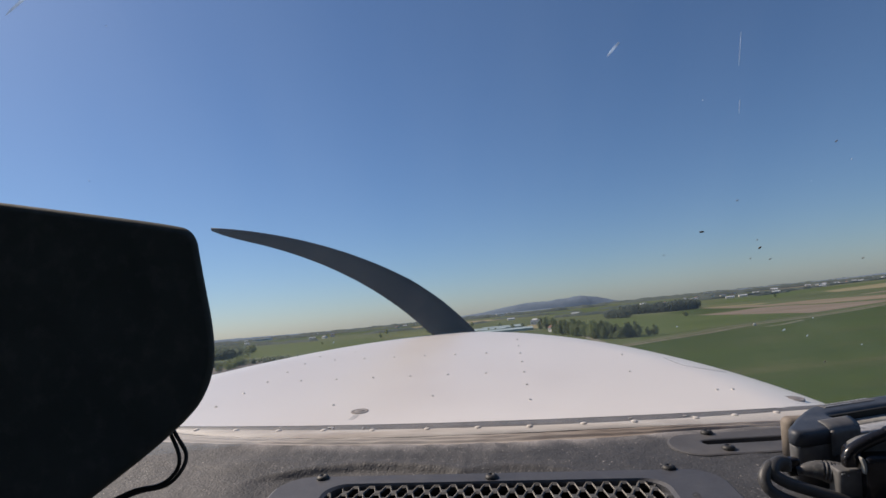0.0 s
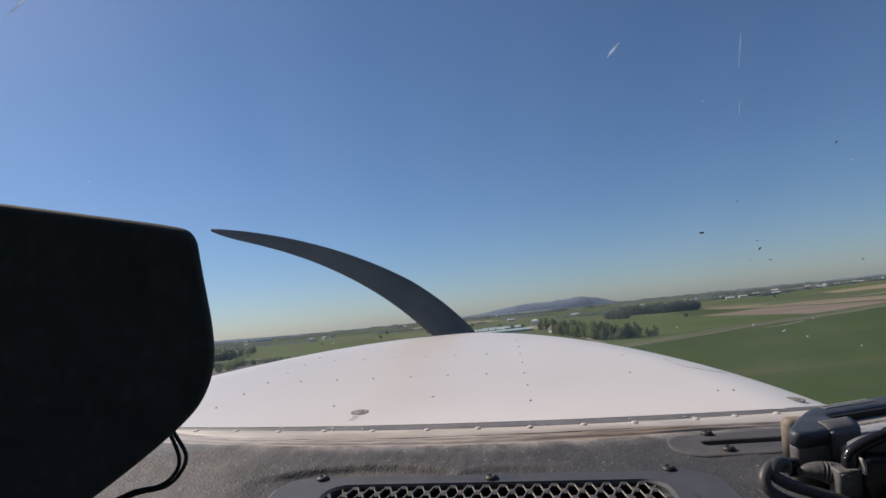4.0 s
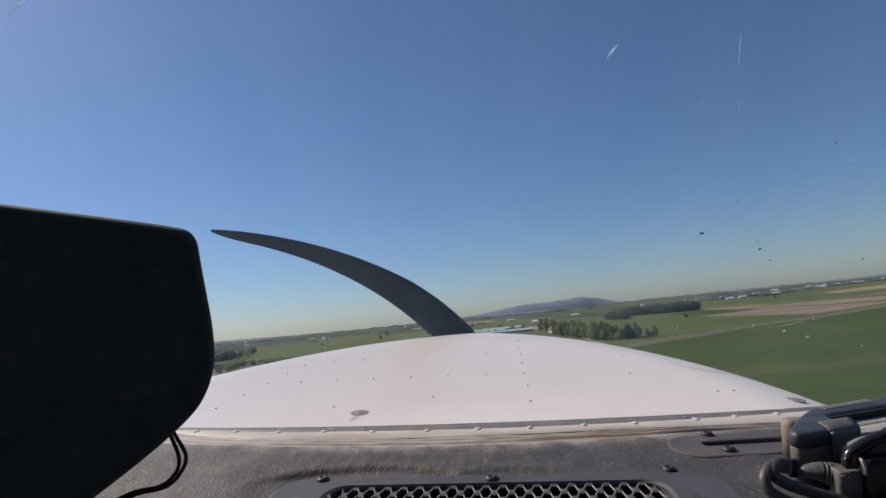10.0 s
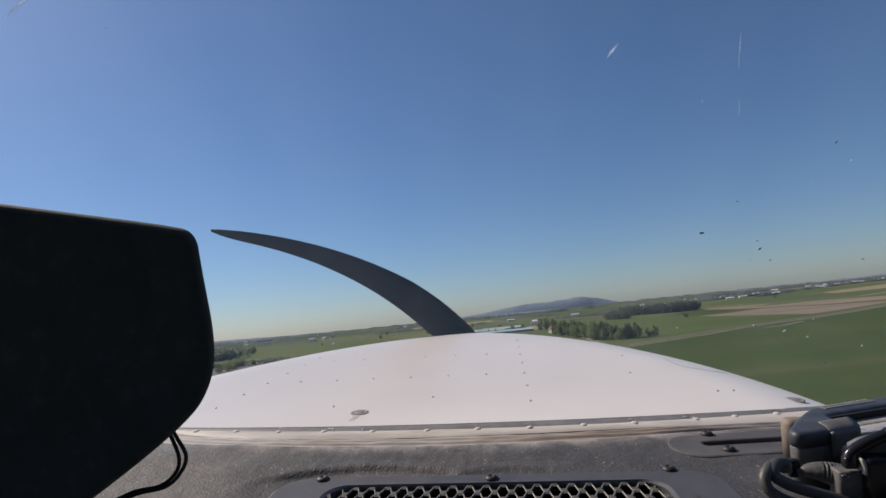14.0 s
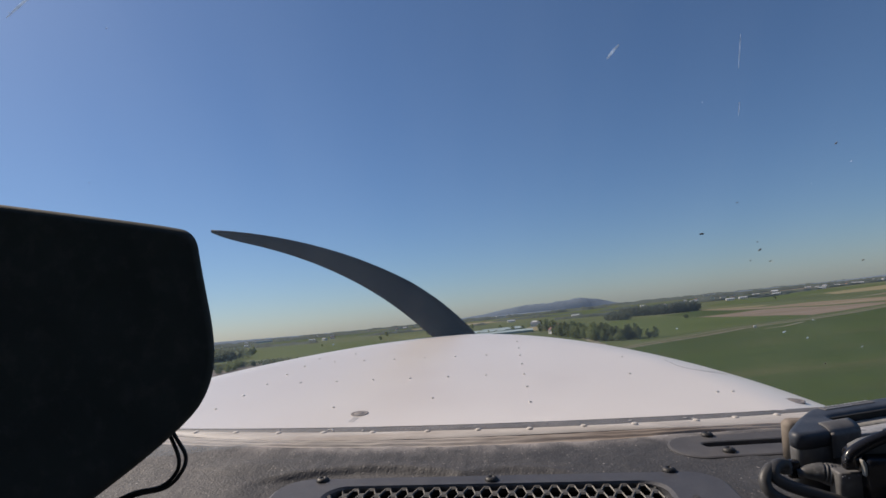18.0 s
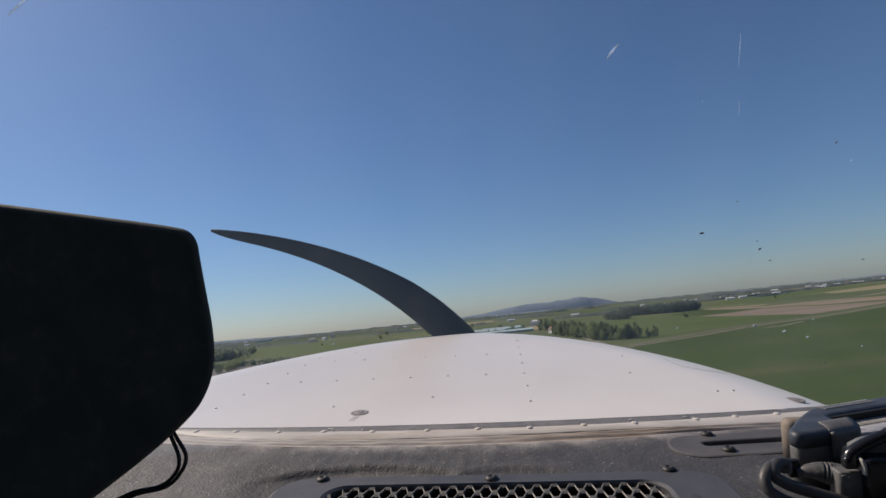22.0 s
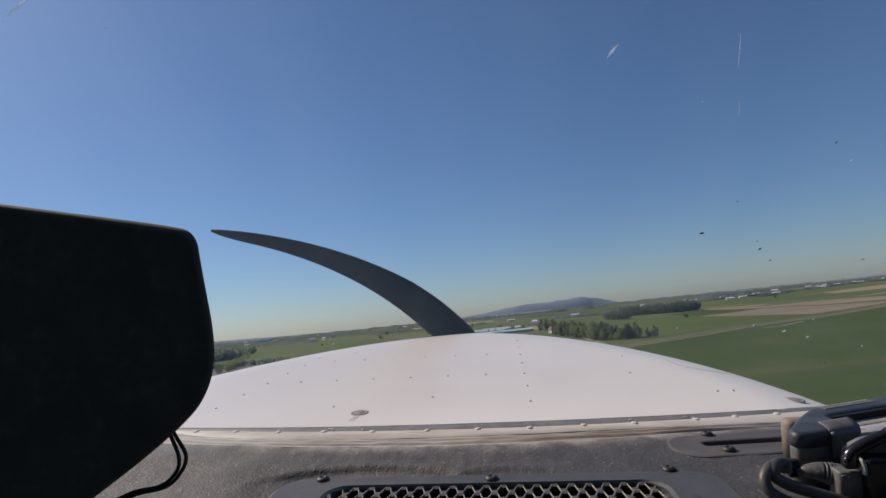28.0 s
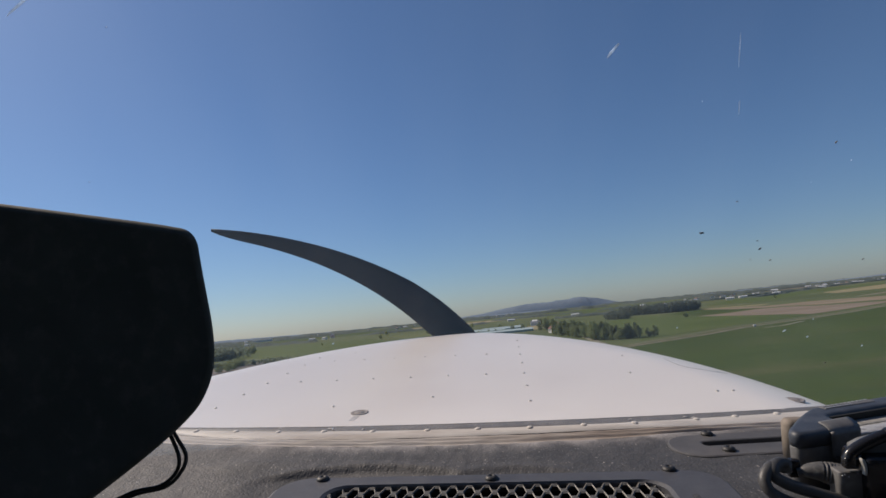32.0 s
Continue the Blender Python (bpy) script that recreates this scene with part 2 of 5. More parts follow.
grey_soil = surface("grey_tilled_soil", (0.11, 0.098, 0.09), (0.18, 0.16, 0.145), 0.03, 0.95, bump=0.5, bump_scale=1.5,
                    stain=(0.09, 0.10, 0.05), stain_scale=0.02, stain_amount=0.4, spec=0.1)
straw_field = surface("dry_straw_field", (0.22, 0.19, 0.10), (0.32, 0.27, 0.16), 0.012, 0.95, bump=0.4, bump_scale=1.2,
                      stretch=(0.3, 1.8, 1), stain=(0.12, 0.13, 0.05), stain_scale=0.01, stain_amount=0.5, spec=0.1)
straw_soil = surface("stubble_soil", (0.18, 0.145, 0.10), (0.29, 0.235, 0.16), 0.012, 0.95, bump=0.4, bump_scale=1.2,
                     stretch=(0.3, 1.8, 1), stain=(0.13, 0.12, 0.06), stain_scale=0.01, stain_amount=0.5, spec=0.1)
meadow_light = surface("light_meadow", (0.09, 0.11, 0.035), (0.15, 0.16, 0.06), 0.01, 0.95, bump=0.4, bump_scale=0.8, spec=0.1)
ditch_grass = surface("ditch_grass", (0.075, 0.08, 0.035), (0.15, 0.14, 0.07), 0.1, 0.95, bump=0.5, bump_scale=1.5, spec=0.1)
dirt_track = surface("pale_dirt_track", (0.17, 0.162, 0.122), (0.26, 0.245, 0.185), 0.08, 0.95, bump=0.4, bump_scale=3,
                     stain=(0.11, 0.12, 0.05), stain_scale=0.09, stain_amount=0.6, spec=0.1)
tarmac = surface("sun_bleached_runway", (0.17, 0.155, 0.14), (0.25, 0.23, 0.21), 0.12, 0.9, bump=0.4, bump_scale=8,
                 stain=(0.10, 0.095, 0.09), stain_scale=0.2, stain_amount=0.4, stretch=(1, 0.12, 1), spec=0.2)
crack_tar = surface("crack_filler", (0.03, 0.03, 0.028), (0.07, 0.065, 0.06), 3, 0.9)
edge_concrete = surface("worn_edge_concrete", (0.22, 0.21, 0.19), (0.36, 0.34, 0.31), 0.6, 0.9, bump=0.4, bump_scale=6,
                        stain=(0.09, 0.10, 0.05), stain_scale=0.5, stain_amount=0.5)
# leaf colours lightened, so distance haze sits in the base colour
leaf = surface("broad_leaves", (0.09, 0.11, 0.046), (0.16, 0.18, 0.08), 0.35, 0.7, spread=0.22, spec=0.25, fine=0.5)
leaf_hazed = surface("hazed_woodland_leaves", (0.10, 0.118, 0.082), (0.15, 0.17, 0.12), 0.06, 0.8, spec=0.15, fine=0.5)
leaf_wood = surface("hazed_dark_leaves", (0.085, 0.10, 0.078), (0.125, 0.142, 0.108), 0.1, 0.8, spec=0.1, fine=0.5)
let_light_through(leaf_wood, 0.45)
let_light_through(scratch_white, 0.5)
let_light_through(leaf, 0.7)
let_light_through(leaf_hazed, 0.55)
# grey-blue tone carries the haze over far tree belts
hazed_canopy = surface("hazed_canopy", (0.065, 0.08, 0.070), (0.12, 0.135, 0.115), 0.08, 0.95, spec=0.05, fine=0.5, bump=0.5, bump_scale=0.4)
bark = surface("grey_bark", (0.06, 0.048, 0.038), (0.15, 0.125, 0.10), 2, 0.9, bump=0.5, bump_scale=12, stretch=(1, 1, 0.2))
# blue-grey distance haze is painted into the hills' base colour
hazed_hill = surface("hazed_wooded_hill", (0.15, 0.185, 0.235), (0.195, 0.235, 0.285), 0.006, 1.0, bump=0.3, bump_scale=0.05,
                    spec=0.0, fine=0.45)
red_roof = surface("red_sheet_roof", (0.36, 0.05, 0.035), (0.52, 0.085, 0.06), 0.4, 0.5, spread=0.08, bump=0.2, bump_scale=4, stretch=(4, 0.3, 1))
grey_roof = surface("grey_sheet_roof", (0.13, 0.14, 0.15), (0.24, 0.25, 0.26), 0.4, 0.5, metal=0.2, spread=0.1, bump=0.2, bump_scale=4, stretch=(4, 0.3, 1))
brown_roof = surface("brown_tiled_roof", (0.13, 0.07, 0.05), (0.24, 0.13, 0.09), 0.8, 0.8, spread=0.25)
sheet_wall = surface("grey_sheet_wall", (0.36, 0.37, 0.38), (0.50, 0.51, 0.52), 0.5, 0.6, spread=0.12, stretch=(1, 1, 0.25),
                     stain=(0.25, 0.22, 0.19), stain_scale=0.5, stain_amount=0.3)
dark_wall = surface("dark_timber_wall", (0.10, 0.075, 0.065), (0.18, 0.14, 0.12), 0.6, 0.8, stretch=(3, 3, 0.3))
render_wall = surface("pale_rendered_wall", (0.55, 0.53, 0.49), (0.78, 0.76, 0.72), 0.6, 0.85, spread=0.15)
dark_door = surface("dark_sheet_door", (0.04, 0.045, 0.055), (0.08, 0.085, 0.095), 0.8, 0.6)
film_roof = surface("greenhouse_film", (0.36, 0.44, 0.42), (0.52, 0.60, 0.57), 0.25, 0.35, spread=0.08,
                    stain=(0.28, 0.34, 0.31), stain_scale=0.2, stain_amount=0.4)
film_wall = surface("greenhouse_glass", (0.20, 0.27, 0.25), (0.36, 0.44, 0.41), 0.6, 0.3, stretch=(2, 2, 0.3))
window_dark = surface("dark_window_pane", (0.02, 0.025, 0.03), (0.05, 0.06, 0.07), 1, 0.15)
frame_metal = surface("galvanised_frame", (0.3, 0.31, 0.32), (0.5, 0.51, 0.52), 4, 0.45, metal=0.6)
white_roof = surface("white_sheet_roof", (0.50, 0.51, 0.52), (0.66, 0.67, 0.68), 0.3, 0.5, spread=0.08)
marker_white = surface("white_marker_paint", (0.7, 0.69, 0.66), (0.82, 0.81, 0.79), 4, 0.6)


# ================= builders =================
def part(name, bm, material, parent=None, label="", smooth=False):
    """Links a bmesh as one mesh object, under a thing or part if one is given."""
    me = bpy.data.meshes.new(name)
    bm.to_mesh(me)
    bm.free()
    me.materials.append(material)
    if smooth:
        me.polygons.foreach_set("use_smooth", [True] * len(me.polygons))
    ob = new(name, me)
    ob.parent = parent
    if label:
        ob["label"] = label
    return ob


def shared(name, me, parent, m=Matrix(), label=""):
    """One more object on a mesh that exists already."""
    ob = new(name, me)
    ob.parent = parent
    ob.matrix_basis = m
    if label:
        ob["label"] = label
    return ob


def empty(name, m, label, category, group="", kind=""):
    ob = new(name)
    ob.matrix_basis = m
    ob.empty_display_size = 0.1
    return tagged(ob, label, category, group, kind)


def add_box(bm, lo, hi, bevel=0.0, seg=2, m=None):
    r = bmesh.ops.create_cube(bm, size=1.0)
    vs = r["verts"]
    lo, hi = Vector(lo), Vector(hi)
    for v in vs:
        v.co = Vector([(lo[i] + hi[i]) / 2 + v.co[i] * (hi[i] - lo[i]) for i in range(3)])
    if bevel:
        es = list({ed for v in vs for ed in v.link_edges})
        r = bmesh.ops.bevel(bm, geom=es + list(vs), offset=bevel, segments=seg, affect="EDGES", profile=0.5)
        vs = list({v for f in r["faces"] for v in f.verts})
    if m:
        bmesh.ops.transform(bm, matrix=m, verts=vs)
    return bm


def box(lo, hi, bevel=0.0, seg=2, m=None):
    return add_box(bmesh.new(), lo, hi, bevel, seg, m)


def spline(pts, n):
    """Catmull-Rom points through pts, n to a span."""
    p = [Vector(q) for q in pts]
    p = [p[0] * 2 - p[1]] + p + [p[-1] * 2 - p[-2]]
    out = []
    for i in range(1, len(p) - 2):
        for j in range(n):
            t = j / n
            a, b, c, d = p[i - 1], p[i], p[i + 1], p[i + 2]
            out.append(0.5 * (2 * b + (c - a) * t + (2 * a - 5 * b + 4 * c - d) * t * t + (3 * b - a - 3 * c + d) * t ** 3))
    out.append(p[-2])
    return out


def add_tube(bm, pts, radius, sides=10):
    """A round tube along points; radius is a number or a function of 0..1."""
    rings, up = [], Vector((0.13, 0.21, 0.97))
    for i, q in enumerate(pts):
        d = (pts[min(i + 1, len(pts) - 1)] - pts[max(i - 1, 0)]).normalized()
        s = d.cross(up).normalized()
        w = s.cross(d)
        r = radius(i / (len(pts) - 1)) if callable(radius) else radius
        rings.append([bm.verts.new(q + (s * math.cos(k) + w * math.sin(k)) * r) for k in [2 * math.pi * j / sides for j in range(sides)]])
    for a, b in zip(rings, rings[1:]):
        for j in range(sides):
            bm.faces.new((a[j], a[(j + 1) % sides], b[(j + 1) % sides], b[j]))
    bm.faces.new(rings[0][::-1])
    bm.faces.new(rings[-1])
    return bm


def tube(pts, radius, sides=10):
    bm = add_tube(bmesh.new(), pts, radius, sides)
    bmesh.ops.recalc_face_normals(bm, faces=bm.faces)
    return bm


def lathe(profile, sides=20):
    """A turned piece about z from (radius, height) pairs."""
    bm, rings = bmesh.new(), []
    for r, z in profile:
        rings.append([bm.verts.new((r * math.cos(2 * math.pi * j / sides), r * math.sin(2 * math.pi * j / sides), z)) for j in range(sides)])
    for a, b in zip(rings, rings[1:]):
        for j in range(sides):
            bm.faces.new((a[j], a[(j + 1) % sides], b[(j + 1) % sides], b[j]))
    bm.faces.new(rings[0][::-1])
    bm.faces.new(rings[-1])
    bmesh.ops.recalc_face_normals(bm, faces=bm.faces)
    return bm


def grid(nu, nv, at, keep=None):
    """A sheet of nu by nv faces; at(i/nu, j/nv) gives each corner."""
    bm = bmesh.new()
    v = [[bm.verts.new(at(i / nu, j / nv)) for j in range(nv + 1)] for i in range(nu + 1)]
    for i in range(nu):
        for j in range(nv):
            if keep is None or keep((i + 0.5) / nu, (j + 0.5) / nv):
                bm.faces.new((v[i][j], v[i + 1][j], v[i + 1][j + 1], v[i][j + 1]))
    for q in [q for q in bm.verts if not q.link_faces]:
        bm.verts.remove(q)
    bmesh.ops.recalc_face_normals(bm, faces=bm.faces)
    return bm


def thicken(bm, d):
    r = bmesh.ops.extrude_face_region(bm, geom=list(bm.faces))
    bmesh.ops.translate(bm, vec=d, verts=[g for g in r["geom"] if isinstance(g, bmesh.types.BMVert)])
    bmesh.ops.recalc_face_normals(bm, faces=bm.faces)
    return bm


def round_rect(cx, cy, hx, hy, r, n=6):
    out = []
    for sx, sy, a0 in ((1, 1, 0), (-1, 1, 90), (-1, -1, 180), (1, -1, 270)):
        for i in range(n + 1):
            a = radians(a0 + 90 * i / n)
            out.append((cx + sx * (hx - r) + r * math.cos(a), cy + sy * (hy - r) + r * math.sin(a)))
    return out


def ring_plate(outer, inner, z0, z1, bevel):
    """A flat plate between two loops of equal length, its upper edges eased."""
    bm = bmesh.new()

    def loop(pts, z, other, ease):
        return [bm.verts.new((x + (ox - x) * ease, y + (oy - y) * ease, z)) for (x, y), (ox, oy) in zip(pts, other)]
    rows = [loop(outer, z0, inner, 0), loop(outer, z1 - bevel, inner, 0.0), loop(outer, z1, inner, 0.06), loop(inner, z1, outer, 0.06),
            loop(inner, z1 - bevel, outer, 0), loop(inner, z0, outer, 0)]
    n = len(outer)
    for a, b in zip(rows, rows[1:] + rows[:1]):
        for j in range(n):
            bm.faces.new((a[j], a[(j + 1) % n], b[(j + 1) % n], b[j]))
    bmesh.ops.recalc_face_normals(bm, faces=bm.faces)
    return bm


def prism(outline, y0, y1, bevel):
    """An outline in x and z pushed along y, with rounded rims."""
    bm = bmesh.new()
    c = Vector((sum(p[0] for p in outline) / len(outline), sum(p[1] for p in outline) / len(outline)))
    rows = []
    for y, s in ((y0, bevel), (y0 + bevel * 0.3, bevel * 0.4), (y0 + bevel, 0), (y1 - bevel, 0), (y1 - bevel * 0.3, bevel * 0.4), (y1, bevel)):
        row = []
        for i, p in enumerate(outline):
            a, b = Vector(outline[i - 1]), Vector(outline[(i + 1) % len(outline)])
            t = (b - a).normalized()
            nrm = Vector((-t.y, t.x))
            if nrm.dot(c - Vector(p)) < 0:
                nrm = -nrm
            q = Vector(p) + nrm * s
            row.append(bm.verts.new((q.x, y, q.y)))
        rows.append(row)
    n = len(outline)
    for a, b in zip(rows, rows[1:]):
        for j in range(n):
            bm.faces.new((a[j], a[(j + 1) % n], b[(j + 1) % n], b[j]))
    bm.faces.new(rows[0])
    bm.faces.new(rows[-1][::-1])
    bmesh.ops.recalc_face_normals(bm, faces=bm.faces)
    return bm


def soft_outline(corners, times=3, cut=0.25):
    """Corner cutting of a closed outline."""
    pts = [Vector(c) for c in corners]
    for _ in range(times):
        out = []
        for i, p in enumerate(pts):
            q = pts[(i + 1) % len(pts)]
            out += [p + (q - p) * cut, p + (q - p) * (1 - cut)]
        pts = out
    return [tuple(p) for p in pts]


# ================= land =================
def field(name, corners, z, material, label, category="field", bank=0.06):
    """A piece of land lying a hand above the sheet below it."""
    bm = bmesh.new()
    f = bm.faces.new([bm.verts.new((x, y, z)) for x, y in corners])
    if f.normal.z < 0:
        f.normal_flip()
    bm.normal_update()
    if bm.faces[:][0].normal.z < 0:
        bmesh.ops.reverse_faces(bm, faces=bm.faces[:])
    thicken(bm, (0, 0, -bank))
    return tagged(part(name, bm, material), label, category, kind="structure")


def ground_sheet():
    bm = bmesh.new()
    rings = []
    radii = (0, 60, 200, 500, 1000, 1800, 2800, 3800, 4850)
    c = bm.verts.new((0, 0, 0))
    for r in radii[1:]:
        rings.append([bm.verts.new((r * math.cos(k * math.pi / 48), r * math.sin(k * math.pi / 48), 0)) for k in range(96)])
    for j in range(96):
        bm.faces.new((c, rings[0][j], rings[0][(j + 1) % 96]))
        for p, q in zip(rings, rings[1:]):
            bm.faces.new((p[j], q[j], q[(j + 1) % 96], p[(j + 1) % 96]))
    bmesh.ops.recalc_face_normals(bm, faces=bm.faces)
    return tagged(part("ground", bm, meadow), "flat green farmland with dry patches reaching the horizon", "ground", kind="structure")


ground_sheet()
RW = Vector((math.sin(radians(6.0)), math.cos(radians(6.0)), 0))      # along the runway
RS = Vector((RW.y, -RW.x, 0))                                           # to its right


def along(s, r, z=0.0):
    """A place s metres along the runway from below the aircraft and r to its right."""
    p = RW * s + RS * r
    return Vector((p.x, p.y, z))


field("crop_field", [tuple(along(-1000, 38).xy), tuple(along(250, 38).xy), (99, 304), (126, 320), (166, 339), (208, 366), (262, 385), (311, 405), (391, 452), (760, 640), (1100, 760), (900, -900)],
      0.10, crop, "dense dark green crop in faint rows below the climb-out", "crop field")
field("crop_field", [(128, 352), (152, 366), (200, 394), (262, 418), (302, 436), (301, 478), (292, 535), (286, 600), (300, 760), (236, 742), (190, 640), (150, 430)], 0.10, young_crop,
      "mid green crop between a dirt track and a wood", "crop field")
field("crop_field", [(292, 612), (385, 640), (392, 700), (398, 812), (310, 760)], 0.10, crop, "dark green wedge of crop between bare fields", "crop field")
field("bare_field", [(288, 605), (324, 605), (372, 631), (397, 607), (399, 560), (434, 520), (470, 532), (660, 655), (660, 638), (395, 484), (336, 453), (304, 440), (303, 478), (292, 535)],
      0.14, bare_soil, "pale grey-brown bare soil field beside the track", "field")
field("bare_field", [(391, 808), (414, 770), (426, 695), (481, 700), (533, 637), (760, 780), (760, 735), (461, 552), (417, 584), (411, 628), (393, 653), (380, 693)],
      0.14, straw_soil, "brown strip of dry field with stubble", "field")
field("bare_field", [(540, 700), (740, 830), (1050, 1010), (1300, 1180), (1300, 1120), (780, 800)], 0.12, bare_soil, "long brown strip of bare soil", "field")
field("straw_field", [(775, 1080), (1200, 1330), (1200, 1250), (789, 940), (702, 943)], 0.16, straw_field, "long straw-coloured strip of dry field", "field")
field("straw_field", [(330, 830), (398, 850), (470, 760), (440, 740), (404, 812)], 0.12, straw_field, "thin straw-coloured strip beside a wood", "field")
field("bare_field", [(1150, 2080), (2100, 2000), (3000, 2350), (2500, 2600), (1400, 2450)], 0.2, bare_soil, "distant pale brown field", "field")
field("crop_field", [(560, 900), (760, 1120), (1250, 1400), (1180, 1520), (720, 1300), (500, 1010)], 0.12, young_crop, "light green field before a village", "crop field")
field("straw_field", [(112, 700), (141, 720), (166, 871), (149, 900), (118, 800)], 0.12, straw_field, "ochre dry grass beside farm buildings", "field")
field("crop_field", [(-283, 668), (-210, 600), (-90, 850), (-150, 1082), (-422, 1260), (-520, 1120)], 0.12, young_crop, "yellow-green field between hedges", "crop field")
field("tilled_field", [(-300, 380), (-170, 350), (-120, 420), (-190, 590), (-270, 560)], 0.12, grey_soil, "grey tilled soil field", "field")
field("crop_field", [(-80, 640), (40, 640), (60, 900), (20, 1200), (-120, 1150), (-60, 860)], 0.12, meadow_light, "light green meadow before greenhouses", "meadow")
field("yard", [(-190, 195), (-95, 220), (-70, 272), (-95, 305), (-210, 270)], 0.12, grey_soil, "grey gravel yard before a red-roofed barn", "yard")
field("crop_field", [(-1500, 1700), (-700, 1600), (-200, 1800), (100, 2600), (-900, 2900)], 0.2, crop, "distant green field", "crop field")
field("crop_field", [(300, 1500), (700, 1400), (1100, 1900), (800, 2300), (350, 2200)], 0.2, young_crop, "distant light green field", "crop field")
field("straw_field", [(-150, 1650), (150, 1620), (260, 1900), (-120, 2000)], 0.2, straw_field, "distant dry yellow field", "field")


def track(name, pts, width, z, material, label):
    """A strip of road through points of the plan."""
    p = spline([(x, y, 0) for x, y in pts], 8)
    bm, rows = bmesh.new(), []
    for i, q in enumerate(p):
        d = (p[min(i + 1, len(p) - 1)] - p[max(i - 1, 0)]).normalized()
        s = Vector((d.y, -d.x, 0))
        w = width * (0.5 + 0.06 * math.sin(i * 1.7))
        rows.append([bm.verts.new(q + s * w * k + Vector((0, 0, z - 0.05 * abs(k)))) for k in (-1, -0.4, 0.4, 1)])
    for a, b in zip(rows, rows[1:]):
        for j in range(3):
            bm.faces.new((a[j], a[j + 1], b[j + 1], b[j]))
    bmesh.ops.recalc_face_normals(bm, faces=bm.faces)
    return tagged(part(name, bm, material), label, "road", kind="structure")


WAY = ((60, 300), (99, 314), (132, 332), (166, 350), (208, 377), (262, 396), (311, 416), (391, 463), (560, 562), (760, 680), (1200, 930))
track("ditch", WAY, 8.0, 0.16, ditch_grass, "dark grassy ditch between two dirt tracks")
for d, w, lab in ((-6.5, 2.7, "pale rutted dirt track along the crop edge"), (6.5, 1.7, "second pale dirt track behind a grassy ditch")):
    side = []
    for i, (x, y) in enumerate(WAY):
        (xa, ya), (xb, yb) = WAY[max(i - 1, 0)], WAY[min(i + 1, len(WAY) - 1)]
        q = Vector((yb - ya, xa - xb)).normalized() * -d * min(1, 0.35 + 0.012 * max(0, x - 90)) * (1 - 0.45 * min(1, max(0, x - 220) / 120))
        side.append((x + q.x, y + q.y))
    track("dirt_track", side, w, 0.24, dirt_track, lab)
track("dirt_track", [(209, 350), (222, 352), (236, 362), (250, 372)], 3, 0.2, dirt_track, "short pale wheel mark at the crop edge")
track("access_road", [(-260, 225), (-150, 243), (-60, 255), (30, 285), (70, 305)], 6, 0.22, tarmac, "grey access road past the barn")
track("access_road", [(-420, 690), (-300, 672), (-262, 690), (-215, 640), (-120, 560), (40, 520)], 5, 0.22, dirt_track, "pale farm road beside tilled soil")
track("access_road", [(20, 640), (70, 650), (112, 640), (130, 600), (128, 560), (112, 420), (100, 330)], 5, 0.22, dirt_track, "pale farm road to the greenhouses")

# runway with its cracks, and mown grass on both sides
runway = tagged(part("runway", thicken(grid(1, 60, lambda u, v: along(-1000 + v * 880, -7.5 + u * 17, 0.16)), (0, 0, -0.1)), tarmac),
                "sun-bleached grey runway with tarred cracks and tyre marks", "runway", kind="structure")
rng = random.Random(4)
bm = bmesh.new()
for _ in range(120):
    s, r = rng.uniform(-990, -130), rng.uniform(-6.5, 8.5)
    across = rng.random() < 0.55
    pts = []
    for i in range(9):
        d = (i - 4) / 4
        pts.append(along(s + (rng.uniform(-0.3, 0.3) if across else d * rng.uniform(1.2, 1.8)), max(-7.2, min(9.2, r + (d * 2.4 if across else rng.uniform(-0.15, 0.15)))), 0.163))
    for a, b in zip(pts, pts[1:]):
        w = (RW if across else RS) * rng.uniform(0.02, 0.05)
        bm.faces.new([bm.verts.new(q) for q in (a - w, a + w, b + w * 0.8, b - w * 0.8)])
for i in range(95):
    s0, pts = -985 + i * 9.0 + rng.uniform(-0.8, 0.8), []
    lo, hi = rng.choice(((-7.2, 9.2), (-7.2, 1.0), (0.5, 9.2), (-7.2, 9.2), (-4.0, 3.0)))
    for q in range(13):
        pts.append(along(s0 + rng.uniform(-0.12, 0.12), lo + (hi - lo) * q / 12, 0.163))
    for a, b in zip(pts, pts[1:]):
        w = RW * rng.uniform(0.02, 0.06)
        bm.faces.new([bm.verts.new(q) for q in (a - w, a + w, b + w * 0.8, b - w * 0.8)])
tagged(part("crack", thicken(bm, (0, 0, 0.004)), crack_tar, runway), kind="stuff")


# ================= trees =================
def leaves(rng, clumps, each, size, spread):
    """Small leaf faces round clump centres: vertices and faces."""
    v, f = [], []
    for c, r in clumps:
        for _ in range(each):
            d = Vector((rng.gauss(0, 1), rng.gauss(0, 1), rng.gauss(0, 0.8)))
            p = Vector(c) + d * r * spread
            n = (d + Vector((0, 0, 0.7)) + Vector((rng.gauss(0, 0.7), rng.gauss(0, 0.7), rng.gauss(0, 0.7)))).normalized()
            a = n.orthogonal().normalized()
            b = n.cross(a)
            k = rng.uniform(0, 6.28)
            a, b = a * math.cos(k) + b * math.sin(k), b * math.cos(k) - a * math.sin(k)
            s = size * rng.uniform(0.6, 1.3)
            i = len(v)
            v += [p - a * s, p - b * s * 0.6 + n * s * 0.15, p + a * s, p + b * s * 0.6 + n * s * 0.15]
            f.append((i, i + 1, i + 2, i + 3))
    return v, f


def leaf_mesh(name, v, f, material):
    me = bpy.data.meshes.new(name)
    me.from_pydata([tuple(q) for q in v], [], f)
    me.materials.append(material)
    return me


